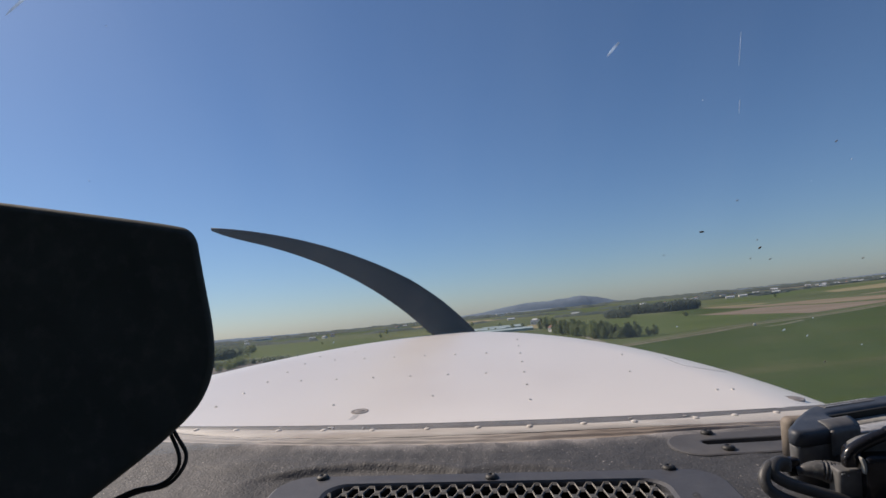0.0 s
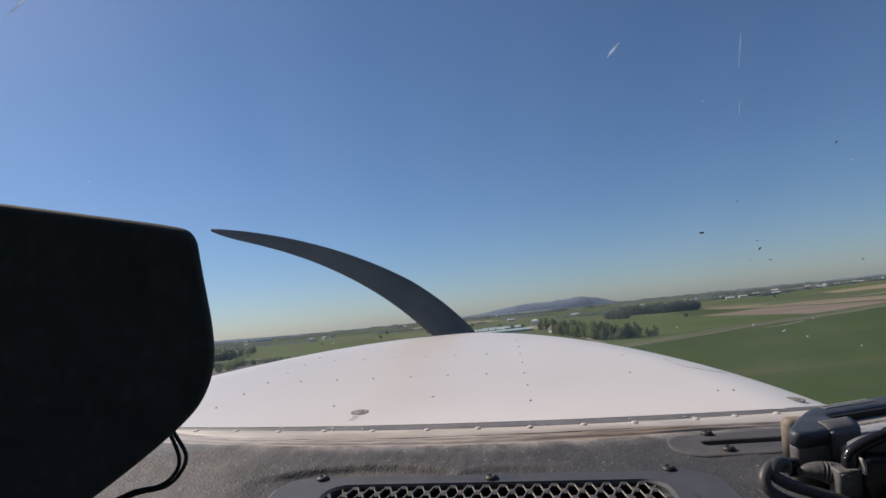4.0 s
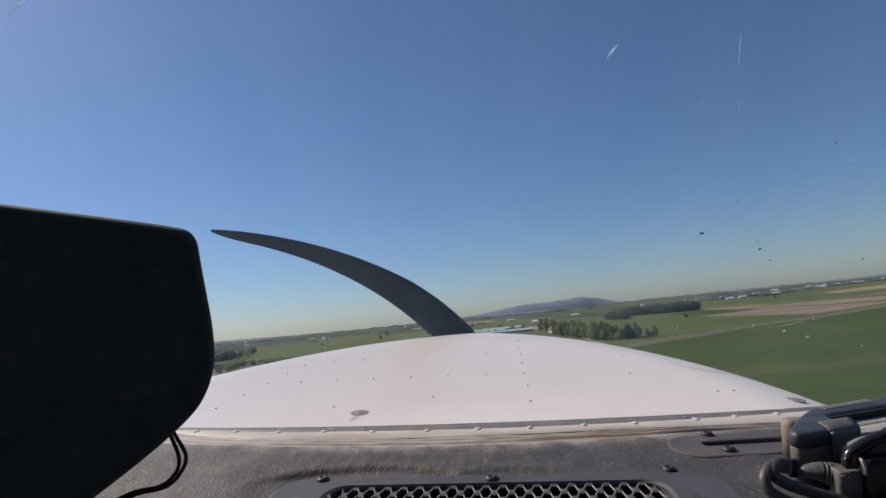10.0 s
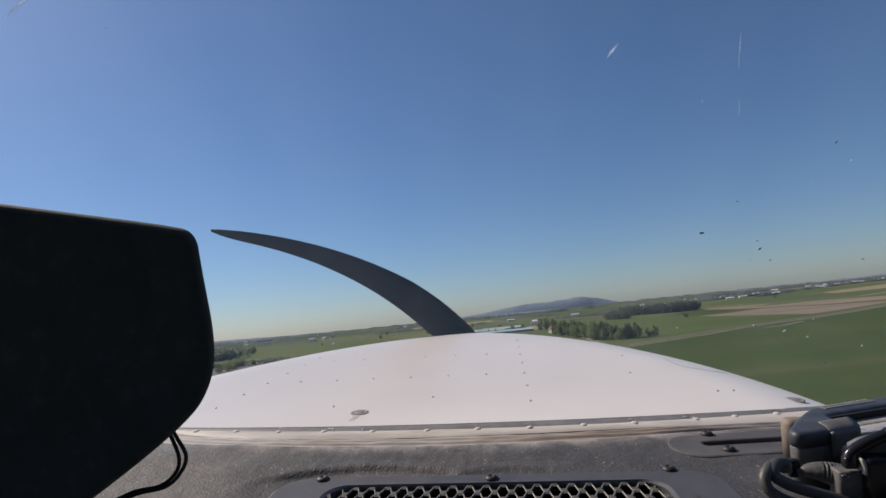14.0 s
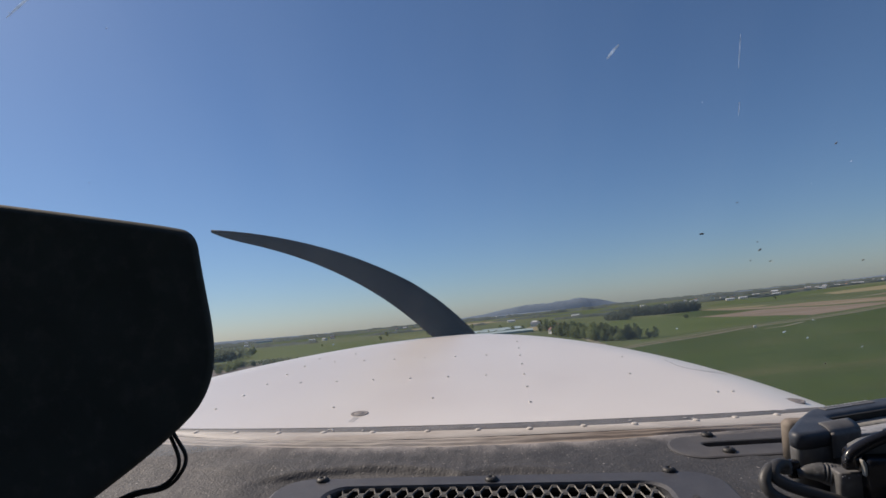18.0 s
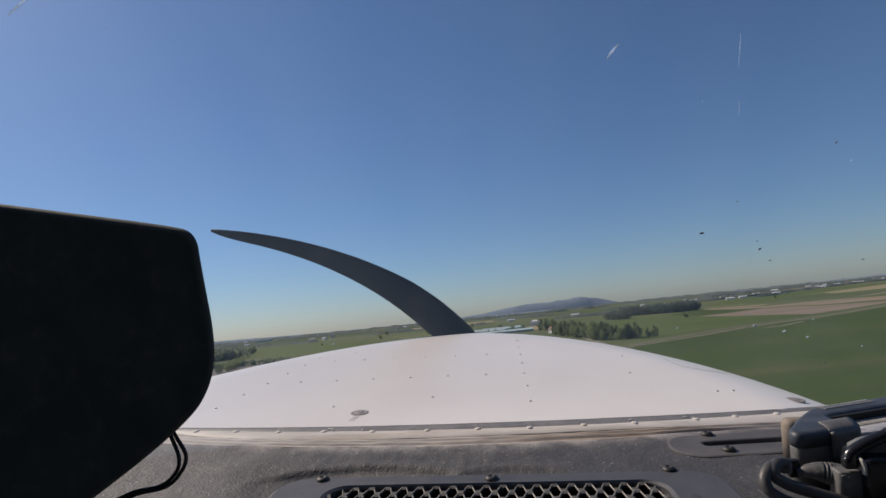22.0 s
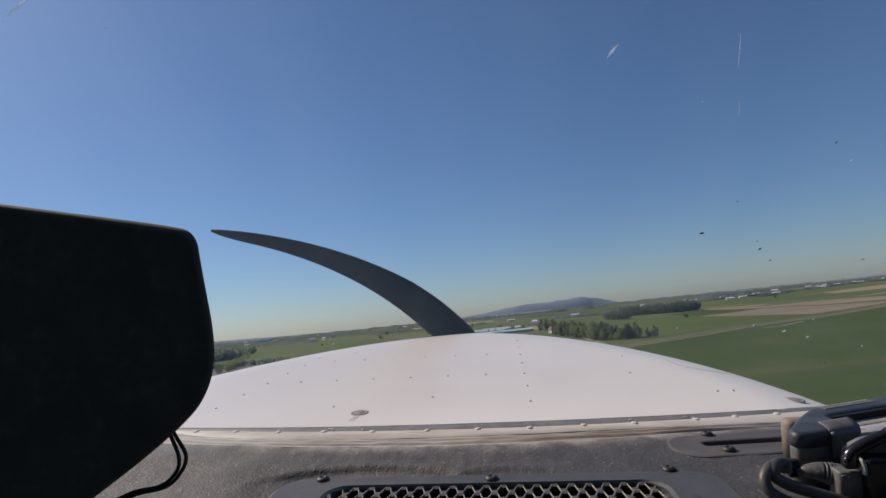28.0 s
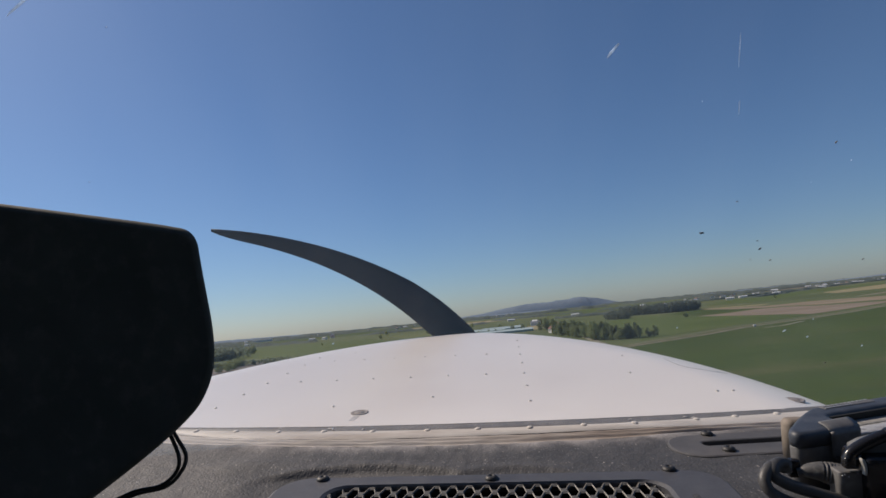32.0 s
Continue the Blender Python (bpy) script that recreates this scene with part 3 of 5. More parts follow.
def tree(seed, height, width, label, slim=False, group=""):
    rng = random.Random(seed)
    ob = empty("tree", Matrix(), label, "tree", group)
    bm = bmesh.new()
    lean = Vector((rng.uniform(-0.04, 0.04), rng.uniform(-0.04, 0.04), 0)) * height
    top = height * 0.8
    stem = spline([(0, 0, -0.2), tuple(lean * 0.3 + Vector((0, 0, top * 0.35))), tuple(lean + Vector((0, 0, top)))], 5)
    r0 = height * 0.022
    add_tube(bm, stem, lambda t: r0 * (1.25 - t) + 0.02, 8)
    clumps = []
    for i in range(9 if slim else 12):
        h = rng.uniform(0.22, 0.72) * height
        a = i * 2.4 + rng.uniform(-0.4, 0.4)
        base = stem[min(len(stem) - 1, int(h / top * (len(stem) - 1)))]
        reach = width * 0.5 * rng.uniform(0.55, 1.0) * (0.6 if slim else 1)
        rise = height * rng.uniform(0.12, 0.25) * (1.5 if slim else 1)
        tip = base + Vector((math.cos(a) * reach, math.sin(a) * reach, rise))
        limb = spline([tuple(base), tuple(base * 0.5 + tip * 0.5 + Vector((0, 0, -rise * 0.12))), tuple(tip)], 3)
        add_tube(bm, limb, lambda t: r0 * 0.4 * (1.1 - t) + 0.01, 5)
        for _ in range(5):
            t = rng.uniform(0.4, 1.1)
            c = base + (tip - base) * t + Vector((rng.gauss(0, 1), rng.gauss(0, 1), rng.gauss(0, 1))) * width * 0.07
            clumps.append((c, width * rng.uniform(0.07, 0.13)))
    for _ in range(14):
        a, q = rng.uniform(0, 6.28), rng.uniform(0, 1)
        w = width * (0.16 if slim else 0.3) * (1.15 - q)
        c = Vector((math.cos(a) * w * rng.random(), math.sin(a) * w * rng.random(), height * (0.55 + 0.42 * q))) + lean
        clumps.append((c, width * rng.uniform(0.07, 0.14)))
    if slim:
        for i in range(26):
            q = i / 25
            a = rng.uniform(0, 6.28)
            w = width * 0.26 * math.sin(math.pi * (0.12 + 0.8 * q))
            clumps.append((Vector((math.cos(a) * w, math.sin(a) * w, height * (0.1 + 0.88 * q))) + lean * q, width * 0.12))
    for _ in range(22):
        a, q = rng.uniform(0, 6.28), rng.random()
        w = width * (0.2 if slim else 0.4) * (0.75 + 0.25 * q)
        clumps.append((Vector((math.cos(a) * w * rng.uniform(0.5, 1), math.sin(a) * w * rng.uniform(0.5, 1), height * (0.1 + 0.45 * q))), width * rng.uniform(0.09, 0.14)))
    part("trunk", bm, bark, ob, smooth=True)
    v, f = leaves(rng, clumps, 30, height * 0.027, 0.75)
    shared("crown", leaf_mesh("crown", v, f, leaf), ob)
    return ob


def put_trees(kinds, spots, rng):
    """Trees at places of the plan: (x, y, height)."""
    out = []
    for i, (x, y, h) in enumerate(spots):
        src = kinds[rng.randrange(len(kinds))]
        base = 17.0 if "poplar" in src["label"] else 14.0
        ob = copy_thing(src, Matrix.Translation((x, y, 0)) @ pose(0, 0, 0, 0, 0, rng.uniform(0, 360)))
        s = h / base
        ob.scale = (s * rng.uniform(0.9, 1.15), s * rng.uniform(0.9, 1.15), s)
        out.append(ob)
    return out


rng = random.Random(11)
ROUND = [tree(20 + i, 14, 11 + i, "broad green tree with a loose uneven crown standing in farmland", group="field trees") for i in range(4)]
SLIM = [tree(40 + i, 17, 6.5 + i, "tall slim dark green poplar in a group beside the dirt track", True, "poplars beside the track") for i in range(3)]
# the four and three models stand in the groups themselves
for q, (x, y) in zip(ROUND, ((127, 652), (133, 660), (118, 545), (-327, 905))):
    q.matrix_basis = pose(x, y, 0, 0, 0, rng.uniform(0, 360)) @ Matrix.Scale(0.85, 4)
for q, (x, y) in zip(SLIM, ((128, 379), (133, 386), (139, 392))):
    q.matrix_basis = pose(x, y, 0, 0, 0, rng.uniform(0, 360)) @ Matrix.Scale(0.62, 4)
# trees behind the track: broad ones, then slim ones
spots = []
for i in range(46):
    t = rng.uniform(0.12, 1)
    spots.append((113 + 5 * t + rng.uniform(-7, 9), 560 - 160 * t + rng.uniform(-8, 8), rng.uniform(9, 13.5)))
put_trees(ROUND[:3] + SLIM[:1], spots, rng)
put_trees(SLIM, [(113 + 2.2 * i + rng.uniform(-2, 2), 396 - 3 * i + rng.uniform(-4, 8), rng.uniform(8.5, 11.5)) for i in range(11)], rng)
put_trees(ROUND[:3], [(112 + 3.6 * i + rng.uniform(-2, 2), 388 - 2.6 * i + rng.uniform(-3, 10), rng.uniform(5, 9)) for i in range(10)], rng)
# round the greenhouses and farm buildings
put_trees(ROUND, [(122, 640, 12), (118, 655, 11), (131, 645, 13), (138, 668, 10), (108, 735, 8), (96, 748, 9), (60, 726, 6), (70, 735, 5), (46, 730, 5), (90, 860, 9), (150, 760, 8),
                  (30, 760, 8), (12, 900, 9), (-30, 1010, 10), (-12, 1015, 9), (172, 900, 11), (180, 880, 9), (165, 910, 10)], rng)
put_trees(ROUND, [(-66, 352, 10), (-75, 357, 12), (-84, 361, 11), (-56, 350, 8), (-92, 366, 9)], rng)
put_trees(ROUND, [(-193 - 2.2 * i + rng.uniform(-5, 5), 470 + 9 * i + rng.uniform(-4, 4), rng.uniform(6, 10)) for i in range(13)], rng)
put_trees(ROUND, [(-322, 903, 14), (-333, 909, 12), (277, 611, 5.5), (279, 612, 5), (-120, 1000, 9), (-225, 980, 5), (-140, 1300, 11), (60, 1150, 10), (332, 842, 5), (640, 1020, 7)], rng)


def wood(name, pts, depth, height, count, size, label, seed, foliage=None):
    """A far belt of trees: leaf clumps on hidden stems, as one mass."""
    rng = random.Random(seed)
    path = spline([(x, y, 0) for x, y in pts], 20)
    v, f = [], []
    for _ in range(count):
        q = path[rng.randrange(len(path))]
        h = height * rng.uniform(0.65, 1.15)
        x, y = q.x + rng.gauss(0, depth * 0.4), q.y + rng.gauss(0, depth * 0.4)
        cl = [((x + rng.gauss(0, h * 0.16), y + rng.gauss(0, h * 0.16), h * z), h * 0.24) for z in (0.15, 0.35, 0.5, 0.62, 0.74, 0.86)]
        a, b = leaves(rng, cl, 7, size, 0.6)
        f += [tuple(i + len(v) for i in t) for t in b]
        v += a
    ob = new(name, leaf_mesh(name, v, f, foliage or leaf_hazed))
    return tagged(ob, label, "woodland", kind="stuff")


def canopy(name, pts, width, height, label, seed):
    """A far belt of trees as one closed, lumpy canopy."""
    line = spline([(x, y, 0) for x, y in pts], 60)

    def at(u, v):
        q = u * (len(line) - 1)
        a, b = line[int(q)], line[min(int(q) + 1, len(line) - 1)]
        p = a.lerp(b, q % 1)
        d = (line[min(int(q) + 1, len(line) - 1)] - line[max(int(q) - 1, 0)]).normalized()
        side = Vector((d.y, -d.x, 0)) * width * (v - 0.5) * (1 + 0.35 * noise.noise((p.x * 0.02, p.y * 0.02, seed)))
        p = p + side
        gap = max(0.0, min(1, 0.75 + 1.6 * noise.noise((p.x * 0.012, p.y * 0.012, seed + 3)))) * min(1, u * 20, (1 - u) * 20)
        z = height * gap * math.sin(math.pi * v) ** 0.4
        z *= 0.9 + 0.45 * noise.noise((p.x * 0.07, p.y * 0.07, seed)) + 0.4 * noise.noise((p.x * 0.16, p.y * 0.16, seed + 1))
        return (p.x, p.y, max(z, 0) - 0.3)
    n = int(min(700, sum((b - a).length for a, b in zip(line, line[1:])) / 4))
    return tagged(part(name, grid(n, 10, at), hazed_canopy, smooth=True), label, "woodland", kind="stuff")


wood("woodland", [(246, 800), (252, 770), (258, 748)], 7, 10, 130, 1.0, "dark green front corner of a wood behind crop fields", 1, leaf_wood)
wood("woodland", [(300, 880), (330, 840), (362, 822), (396, 848)], 14, 14.5, 380, 1.4, "long dark green wood below the mountain", 2, leaf_wood)
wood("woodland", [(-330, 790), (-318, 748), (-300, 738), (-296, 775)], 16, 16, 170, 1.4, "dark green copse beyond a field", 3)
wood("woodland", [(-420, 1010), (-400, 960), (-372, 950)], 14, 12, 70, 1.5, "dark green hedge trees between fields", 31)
wood("hedge", [(-330, 515), (-235, 550), (-150, 525)], 7, 6, 120, 0.9, "dense green hedge beside tilled soil", 9)
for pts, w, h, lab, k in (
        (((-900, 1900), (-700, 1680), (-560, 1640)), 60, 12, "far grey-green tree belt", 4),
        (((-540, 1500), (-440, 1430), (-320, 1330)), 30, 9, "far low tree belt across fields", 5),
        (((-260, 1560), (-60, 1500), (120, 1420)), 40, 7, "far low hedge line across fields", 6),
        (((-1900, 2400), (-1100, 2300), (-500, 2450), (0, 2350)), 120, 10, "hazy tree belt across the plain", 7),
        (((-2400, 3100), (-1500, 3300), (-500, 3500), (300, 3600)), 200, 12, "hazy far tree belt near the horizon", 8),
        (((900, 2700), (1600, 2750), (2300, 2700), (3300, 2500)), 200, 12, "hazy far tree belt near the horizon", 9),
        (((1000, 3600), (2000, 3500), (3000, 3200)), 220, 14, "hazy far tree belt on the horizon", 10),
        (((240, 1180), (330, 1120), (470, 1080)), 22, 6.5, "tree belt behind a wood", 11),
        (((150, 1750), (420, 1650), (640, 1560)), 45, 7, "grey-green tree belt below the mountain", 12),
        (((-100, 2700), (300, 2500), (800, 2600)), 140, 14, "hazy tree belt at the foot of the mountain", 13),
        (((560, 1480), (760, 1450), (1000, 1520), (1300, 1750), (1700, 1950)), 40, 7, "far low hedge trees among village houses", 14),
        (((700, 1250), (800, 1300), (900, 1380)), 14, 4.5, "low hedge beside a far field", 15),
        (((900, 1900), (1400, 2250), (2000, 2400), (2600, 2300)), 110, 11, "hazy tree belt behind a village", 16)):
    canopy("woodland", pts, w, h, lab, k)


def hill(name, ridge, y, seed, label):
    """A wooded ridge whose crest follows (x, height) pairs."""
    line = spline([(x, 0, z) for x, z in ridge], 12)

    def at(u, v):
        q = u * (len(line) - 1)
        p = line[int(q)].lerp(line[min(int(q) + 1, len(line) - 1)], q % 1)
        w = math.sin(math.pi * v)
        z = p.z * w ** 0.8
        z += noise.noise((p.x * 0.011 + seed, v * 4, 0)) * p.z * 0.10 * w
        z += noise.noise((p.x * 0.035 + seed, v * 9, 3)) * 4.0 * w * min(1, p.z / 20)
        return (p.x, y - 180 + v * 360, z - 0.5)
    return tagged(part(name, grid(220, 16, at), hazed_hill, smooth=True), label, "hill", kind="structure")


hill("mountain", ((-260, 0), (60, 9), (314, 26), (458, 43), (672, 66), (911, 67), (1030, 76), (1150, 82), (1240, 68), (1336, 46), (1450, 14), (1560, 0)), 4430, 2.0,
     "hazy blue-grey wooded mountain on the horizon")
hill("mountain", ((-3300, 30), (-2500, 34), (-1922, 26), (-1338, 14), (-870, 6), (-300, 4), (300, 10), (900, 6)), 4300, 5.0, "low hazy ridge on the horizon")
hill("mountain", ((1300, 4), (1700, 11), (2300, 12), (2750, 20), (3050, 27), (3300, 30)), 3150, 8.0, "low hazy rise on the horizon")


# ================= buildings =================
def gable(bm, w, d, h, rise):
    """Walls of a gabled building, w across the ridge, d along it."""
    v = [bm.verts.new(c) for c in ((-w / 2, -d / 2, 0), (w / 2, -d / 2, 0), (w / 2, -d / 2, h), (0, -d / 2, h + rise), (-w / 2, -d / 2, h),
                                    (-w / 2, d / 2, 0), (w / 2, d / 2, 0), (w / 2, d / 2, h), (0, d / 2, h + rise), (-w / 2, d / 2, h))]
    for f in ((0, 1, 2, 3, 4), (9, 8, 7, 6, 5), (0, 5, 6, 1), (1, 6, 7, 2), (2, 7, 8, 3), (3, 8, 9, 4), (4, 9, 5, 0)):
        bm.faces.new([v[i] for i in f])
    bmesh.ops.recalc_face_normals(bm, faces=bm.faces)
    return bm


def roof_slab(w, d, h, rise, over, thick, side):
    """One slope of a gabled roof with its overhang."""
    run = w / 2 + over
    drop = rise * run / (w / 2)
    bm = bmesh.new()
    top, low = h + rise + 0.02, h + rise - drop + 0.02
    f = bm.faces.new([bm.verts.new(c) for c in ((0, -d / 2 - over, top), (side * run, -d / 2 - over, low), (side * run, d / 2 + over, low), (0, d / 2 + over, top))])
    bmesh.ops.recalc_face_normals(bm, faces=bm.faces)
    return thicken(bm, (0, 0, thick))


def building(name, m, w, d, h, rise, wall, roof, label, category, door=None, windows=0, group="", ribs=0, over=0.5, wall_name="wall"):
    ob = empty(name, m, label, category, group)
    part(wall_name, gable(bmesh.new(), w, d, h, rise), wall, ob)
    for s in (-1, 1):
        part("roof", roof_slab(w, d, h, rise, over, 0.15, s), roof, ob)
    part("ridge_cap", box((-0.3, -d / 2 - over, h + rise + 0.14), (0.3, d / 2 + over, h + rise + 0.26), 0.04, 1), roof, ob)
    if door:
        dw, dh, mat, leafs = door
        for i in range(leafs):
            x = -dw / 2 + dw * i / leafs
            dr = part("door", box((x + 0.03, -d / 2 - 0.12, 0.0), (x + dw / leafs - 0.03, -d / 2 - 0.01, dh), 0.02, 1), mat, ob)
            part("handle", box((x + dw / leafs - 0.3, -d / 2 - 0.2, 1.0), (x + dw / leafs - 0.22, -d / 2 - 0.12, 1.3), 0.01, 1), frame_metal, dr)
    for i in range(windows):
        y = -d / 2 + d * (i + 0.5) / windows
        for s in (-1, 1):
            x = s * w / 2
            wd = part("window", box((x - 0.06, y - 0.75, h * 0.4), (x + 0.06, y + 0.75, h * 0.4 + 1.2), 0.02, 1), frame_metal, ob)
            part("pane", box((x - 0.075, y - 0.65, h * 0.4 + 0.1), (x + 0.075, y + 0.65, h * 0.4 + 1.1)), window_dark, wd)
    for i in range(ribs):
        y = -d / 2 + d * (i + 0.5) / ribs
        for s in (-1, 1):
            part("rib", box((s * w / 2 - 0.08, y - 0.1, 0), (s * w / 2 + 0.08, y + 0.1, h), 0.02, 1), frame_metal, ob)
    return ob


# barn below the climb-out and its lean-to
building("barn", pose(-108, 263, 0, 0, 0, 98), 12, 25, 4.4, 2.6, dark_wall, red_roof, "long timber barn with a bright red sheet roof", "barn",
         (4, 3.4, dark_door, 2), 4)
building("shed", pose(-150, 242, 0, 0, 0, 96), 7, 30, 2.8, 1.0, sheet_wall, grey_roof, "low grey sheet-metal shed beside the yard", "shed", (3, 2.4, dark_door, 1), 3)
building("shed", pose(-84, 272, 0, 0, 0, 96), 6, 9, 3.0, 1.1, dark_wall, brown_roof, "small dark shed beside the red barn", "shed", (2.2, 2.2, dark_door, 1), 2)
# greenhouses
g = building("greenhouse", pose(18, 470, 0, 0, 0, 84), 12, 62, 2.6, 1.2, film_wall, film_roof, "long pale green greenhouse with a whitened film roof", "greenhouse",
             (3, 2.6, film_wall, 2), 0, "greenhouses in a nursery", 12, 0.2, "glazing")
for x, y, turn in ((18, 486, 84), (22, 540, 84), (24, 556, 84), (82, 684, 84), (84, 704, 84), (40, 700, 84), (56, 770, 84), (86, 800, 84), (50, 816, 84), (92, 850, 84)):
    copy_thing(g, pose(x, y, 0, 0, 0, turn))
building("packing_shed", pose(146, 690, 0, 0, 0, 60), 10, 16, 5, 2, dark_wall, brown_roof, "dark brown packing shed beside greenhouses", "shed", (4, 3.5, dark_door, 2), 3)
building("packing_shed", pose(121, 568, 0, 0, 0, 80), 7, 10, 5, 2.2, render_wall, brown_roof, "pale rendered farm building near greenhouses", "farm building", (4, 3.5, dark_door, 2), 3)
# hangars and sheds along the airfield
AIRFIELD = []
for s, r, w, d, h, rise, wm, rm, doors, lab in (
        (-632, -72, 13, 14, 4.4, 2.2, sheet_wall, grey_roof, (6, 3.6, dark_door, 2), "pale grey sheet-metal hangar with a closed dark door"),
        (-592, -62, 13, 11, 4.2, 2.4, sheet_wall, grey_roof, (5, 3.7, dark_door, 2), "pale grey hangar with a dark sliding door and porch"),
        (-481, -78, 24, 20, 4.4, 3.2, sheet_wall, grey_roof, (11, 3.8, dark_door, 3), "wide pale grey hangar with a shallow grey roof"),
        (-404, -84, 14, 22, 4.6, 1.9, dark_wall, red_roof, (5, 3.6, sheet_wall, 2), "dark hangar with a bright red roof and a pale door"),
        (-352, -90, 13, 20, 4.0, 2.0, sheet_wall, grey_roof, (6, 3.3, dark_door, 2), "low grey shed with a greenish grey roof"),
        (-328, -88, 13, 18, 4.0, 2.2, dark_wall, grey_roof, (7, 3.4, dark_door, 2), "dark open-fronted shed with a grey sheet roof"),
        (-296, -90, 12, 18, 3.9, 1.6, dark_wall, red_roof, (6, 3.2, dark_door, 2), "low dark hangar with a red roof"),
        (-268, -88, 12, 18, 4.2, 1.2, dark_wall, brown_roof, (6, 3.4, dark_door, 2), "low dark hangar with a brown roof"),
        (-236, -90, 12, 18, 3.8, 1.6, sheet_wall, red_roof, (6, 3.2, dark_door, 2), "grey hangar with a red roof edge"),
        (-205, -88, 13, 20, 3.8, 1.6, sheet_wall, grey_roof, (6, 3.2, dark_door, 2), "pale grey sheet-metal hangar")):
    p = along(s, r, 0.02)
    AIRFIELD.append(building("hangar", pose(*p, 0, 0, 84), w, d, h, rise, wm, rm, lab, "hangar", doors, 3, "hangars along the runway"))
# porch of the near hangar, on two posts
for q in (5.9, 1.2):
    part("porch_post", box((q - 0.1, -8.0, 0), (q + 0.1, -7.8, 3.1), 0.02, 1), dark_wall, AIRFIELD[1])
part("porch_roof", box((0.9, -8.2, 3.1), (6.3, -5.45, 3.28), 0.03, 1), grey_roof, AIRFIELD[1])
for k in range(4):
    for hangar in AIRFIELD[:4]:
        part("roof_vent", lathe([(0.25, 0), (0.25, 0.5), (0.38, 0.55), (0.3, 0.7), (0.02, 0.78)], 10), frame_metal, hangar).location = (
            0, -4.2 + 2.8 * k, hangar.children[0].data.vertices[3].co.z + 0.2)
# raised end of the red-roofed hangar
p = along(-388, -80, 0.02)
tower = building("hangar_tower", pose(*p, 0, 0, 84), 6.5, 8, 7.2, 1.1, dark_wall, red_roof, "tall dark gabled block with a red roof beside a hangar", "tower", (1.2, 2.2, sheet_wall, 1), 1)
for q in (-1.6, 1.6):
    wd = part("window", box((q - 0.6, -4.07, 4.6), (q + 0.6, -3.98, 5.8), 0.02, 1), frame_metal, tower)
    part("pane", box((q - 0.5, -4.09, 4.7), (q + 0.5, -4.06, 5.7)), window_dark, wd)
track("taxiway", [tuple(along(v, -46 - 0.012 * v).xy) for v in (-760, -640, -520, -400, -280, -160)], 6, 0.2, tarmac, "narrow grey taxiway before the hangars")
for r, lab in ((-7.62, "pale worn concrete edge of the runway beside mown grass"), (9.62, "pale worn concrete edge of the runway beside a grass strip")):
    track("runway_edge", [tuple(along(-1000 + 80 * i, r).xy) for i in range(12)], 0.42, 0.2, edge_concrete, lab)


def parked_car(spot, turn, paint, label):
    """A small saloon: shaped body and cabin, four wheels, glass and lamps."""
    ob = empty("car", pose(*spot, 0, 0, turn), label, "car", "cars beside the hangars")
    body = prism([(-2.1, 0.35), (2.1, 0.35), (2.15, 0.62), (1.95, 0.82), (0.95, 0.92), (-1.5, 0.95), (-2.1, 0.88)], -0.85, 0.85, 0.06)
    part("body", body, paint, ob)
    part("cabin", prism([(-1.45, 0.94), (0.9, 0.92), (0.3, 1.38), (-0.95, 1.42)], -0.74, 0.74, 0.06), paint, ob)
    for q in (-0.765, 0.765):
        part("side_window", box((-1.05, q - 0.01, 1.0), (0.35, q + 0.01, 1.3), 0.008, 1), window_dark, ob)
    for x in (-1.3, 1.35):
        for y in (-0.82, 0.82):
            bm = lathe([(0.2, -0.1), (0.29, -0.1), (0.31, -0.06), (0.31, 0.06), (0.29, 0.1), (0.2, 0.1)], 18)
            bmesh.ops.transform(bm, matrix=Matrix.Translation((x, y, 0.31)) @ Matrix.Rotation(math.pi / 2, 4, "X"), verts=bm.verts)
            wheel = part("wheel", bm, wire_black, ob)
            bm = lathe([(0.02, -0.06), (0.2, -0.08), (0.2, 0.08), (0.02, 0.06)], 14)
            bmesh.ops.transform(bm, matrix=Matrix.Translation((x, y, 0.31)) @ Matrix.Rotation(math.pi / 2, 4, "X"), verts=bm.verts)
            part("rim", bm, frame_metal, wheel)
    for q in (-0.6, 0.6):
        part("headlight", box((2.02, q - 0.16, 0.62), (2.13, q + 0.16, 0.74), 0.02, 1), window_dark, ob)
    return ob


parked_car(along(-498, -63, 0.0), 20, dark_door, "small dark parked car beside a grey hangar")
parked_car(along(-502, -58, 0.0), 35, wire_black, "small black parked car before a grey hangar")
parked_car(along(-440, -66, 0.0), 75, marker_white, "small white parked car before the red-roofed hangar")

# far houses of the villages
rng = random.Random(21)
HOUSES = [building("house", pose(589 + 70 * i, 1415 + 60 * i, 0, 0, 0, 20 + 50 * i), 9 + i, 13 + 2 * i, 4.6, 2.4 + 0.3 * i, render_wall, (brown_roof, grey_roof, white_roof)[i],
                   ("white rendered house with a brown roof among far trees", "white rendered house with a grey roof among far trees",
                    "white rendered house with a white sheet roof among far trees")[i], "house", (1.2, 2.1, dark_door, 1), 3, "far village houses") for i in range(3)]
FARM = building("farm_barn", pose(727, 1340, 0, 0, 0, 70), 9, 19, 3.6, 1.6, render_wall, white_roof, "long white barn with a pale sheet roof on far farmland", "barn", (4, 3.6, dark_door, 2), 4, "far white barns")
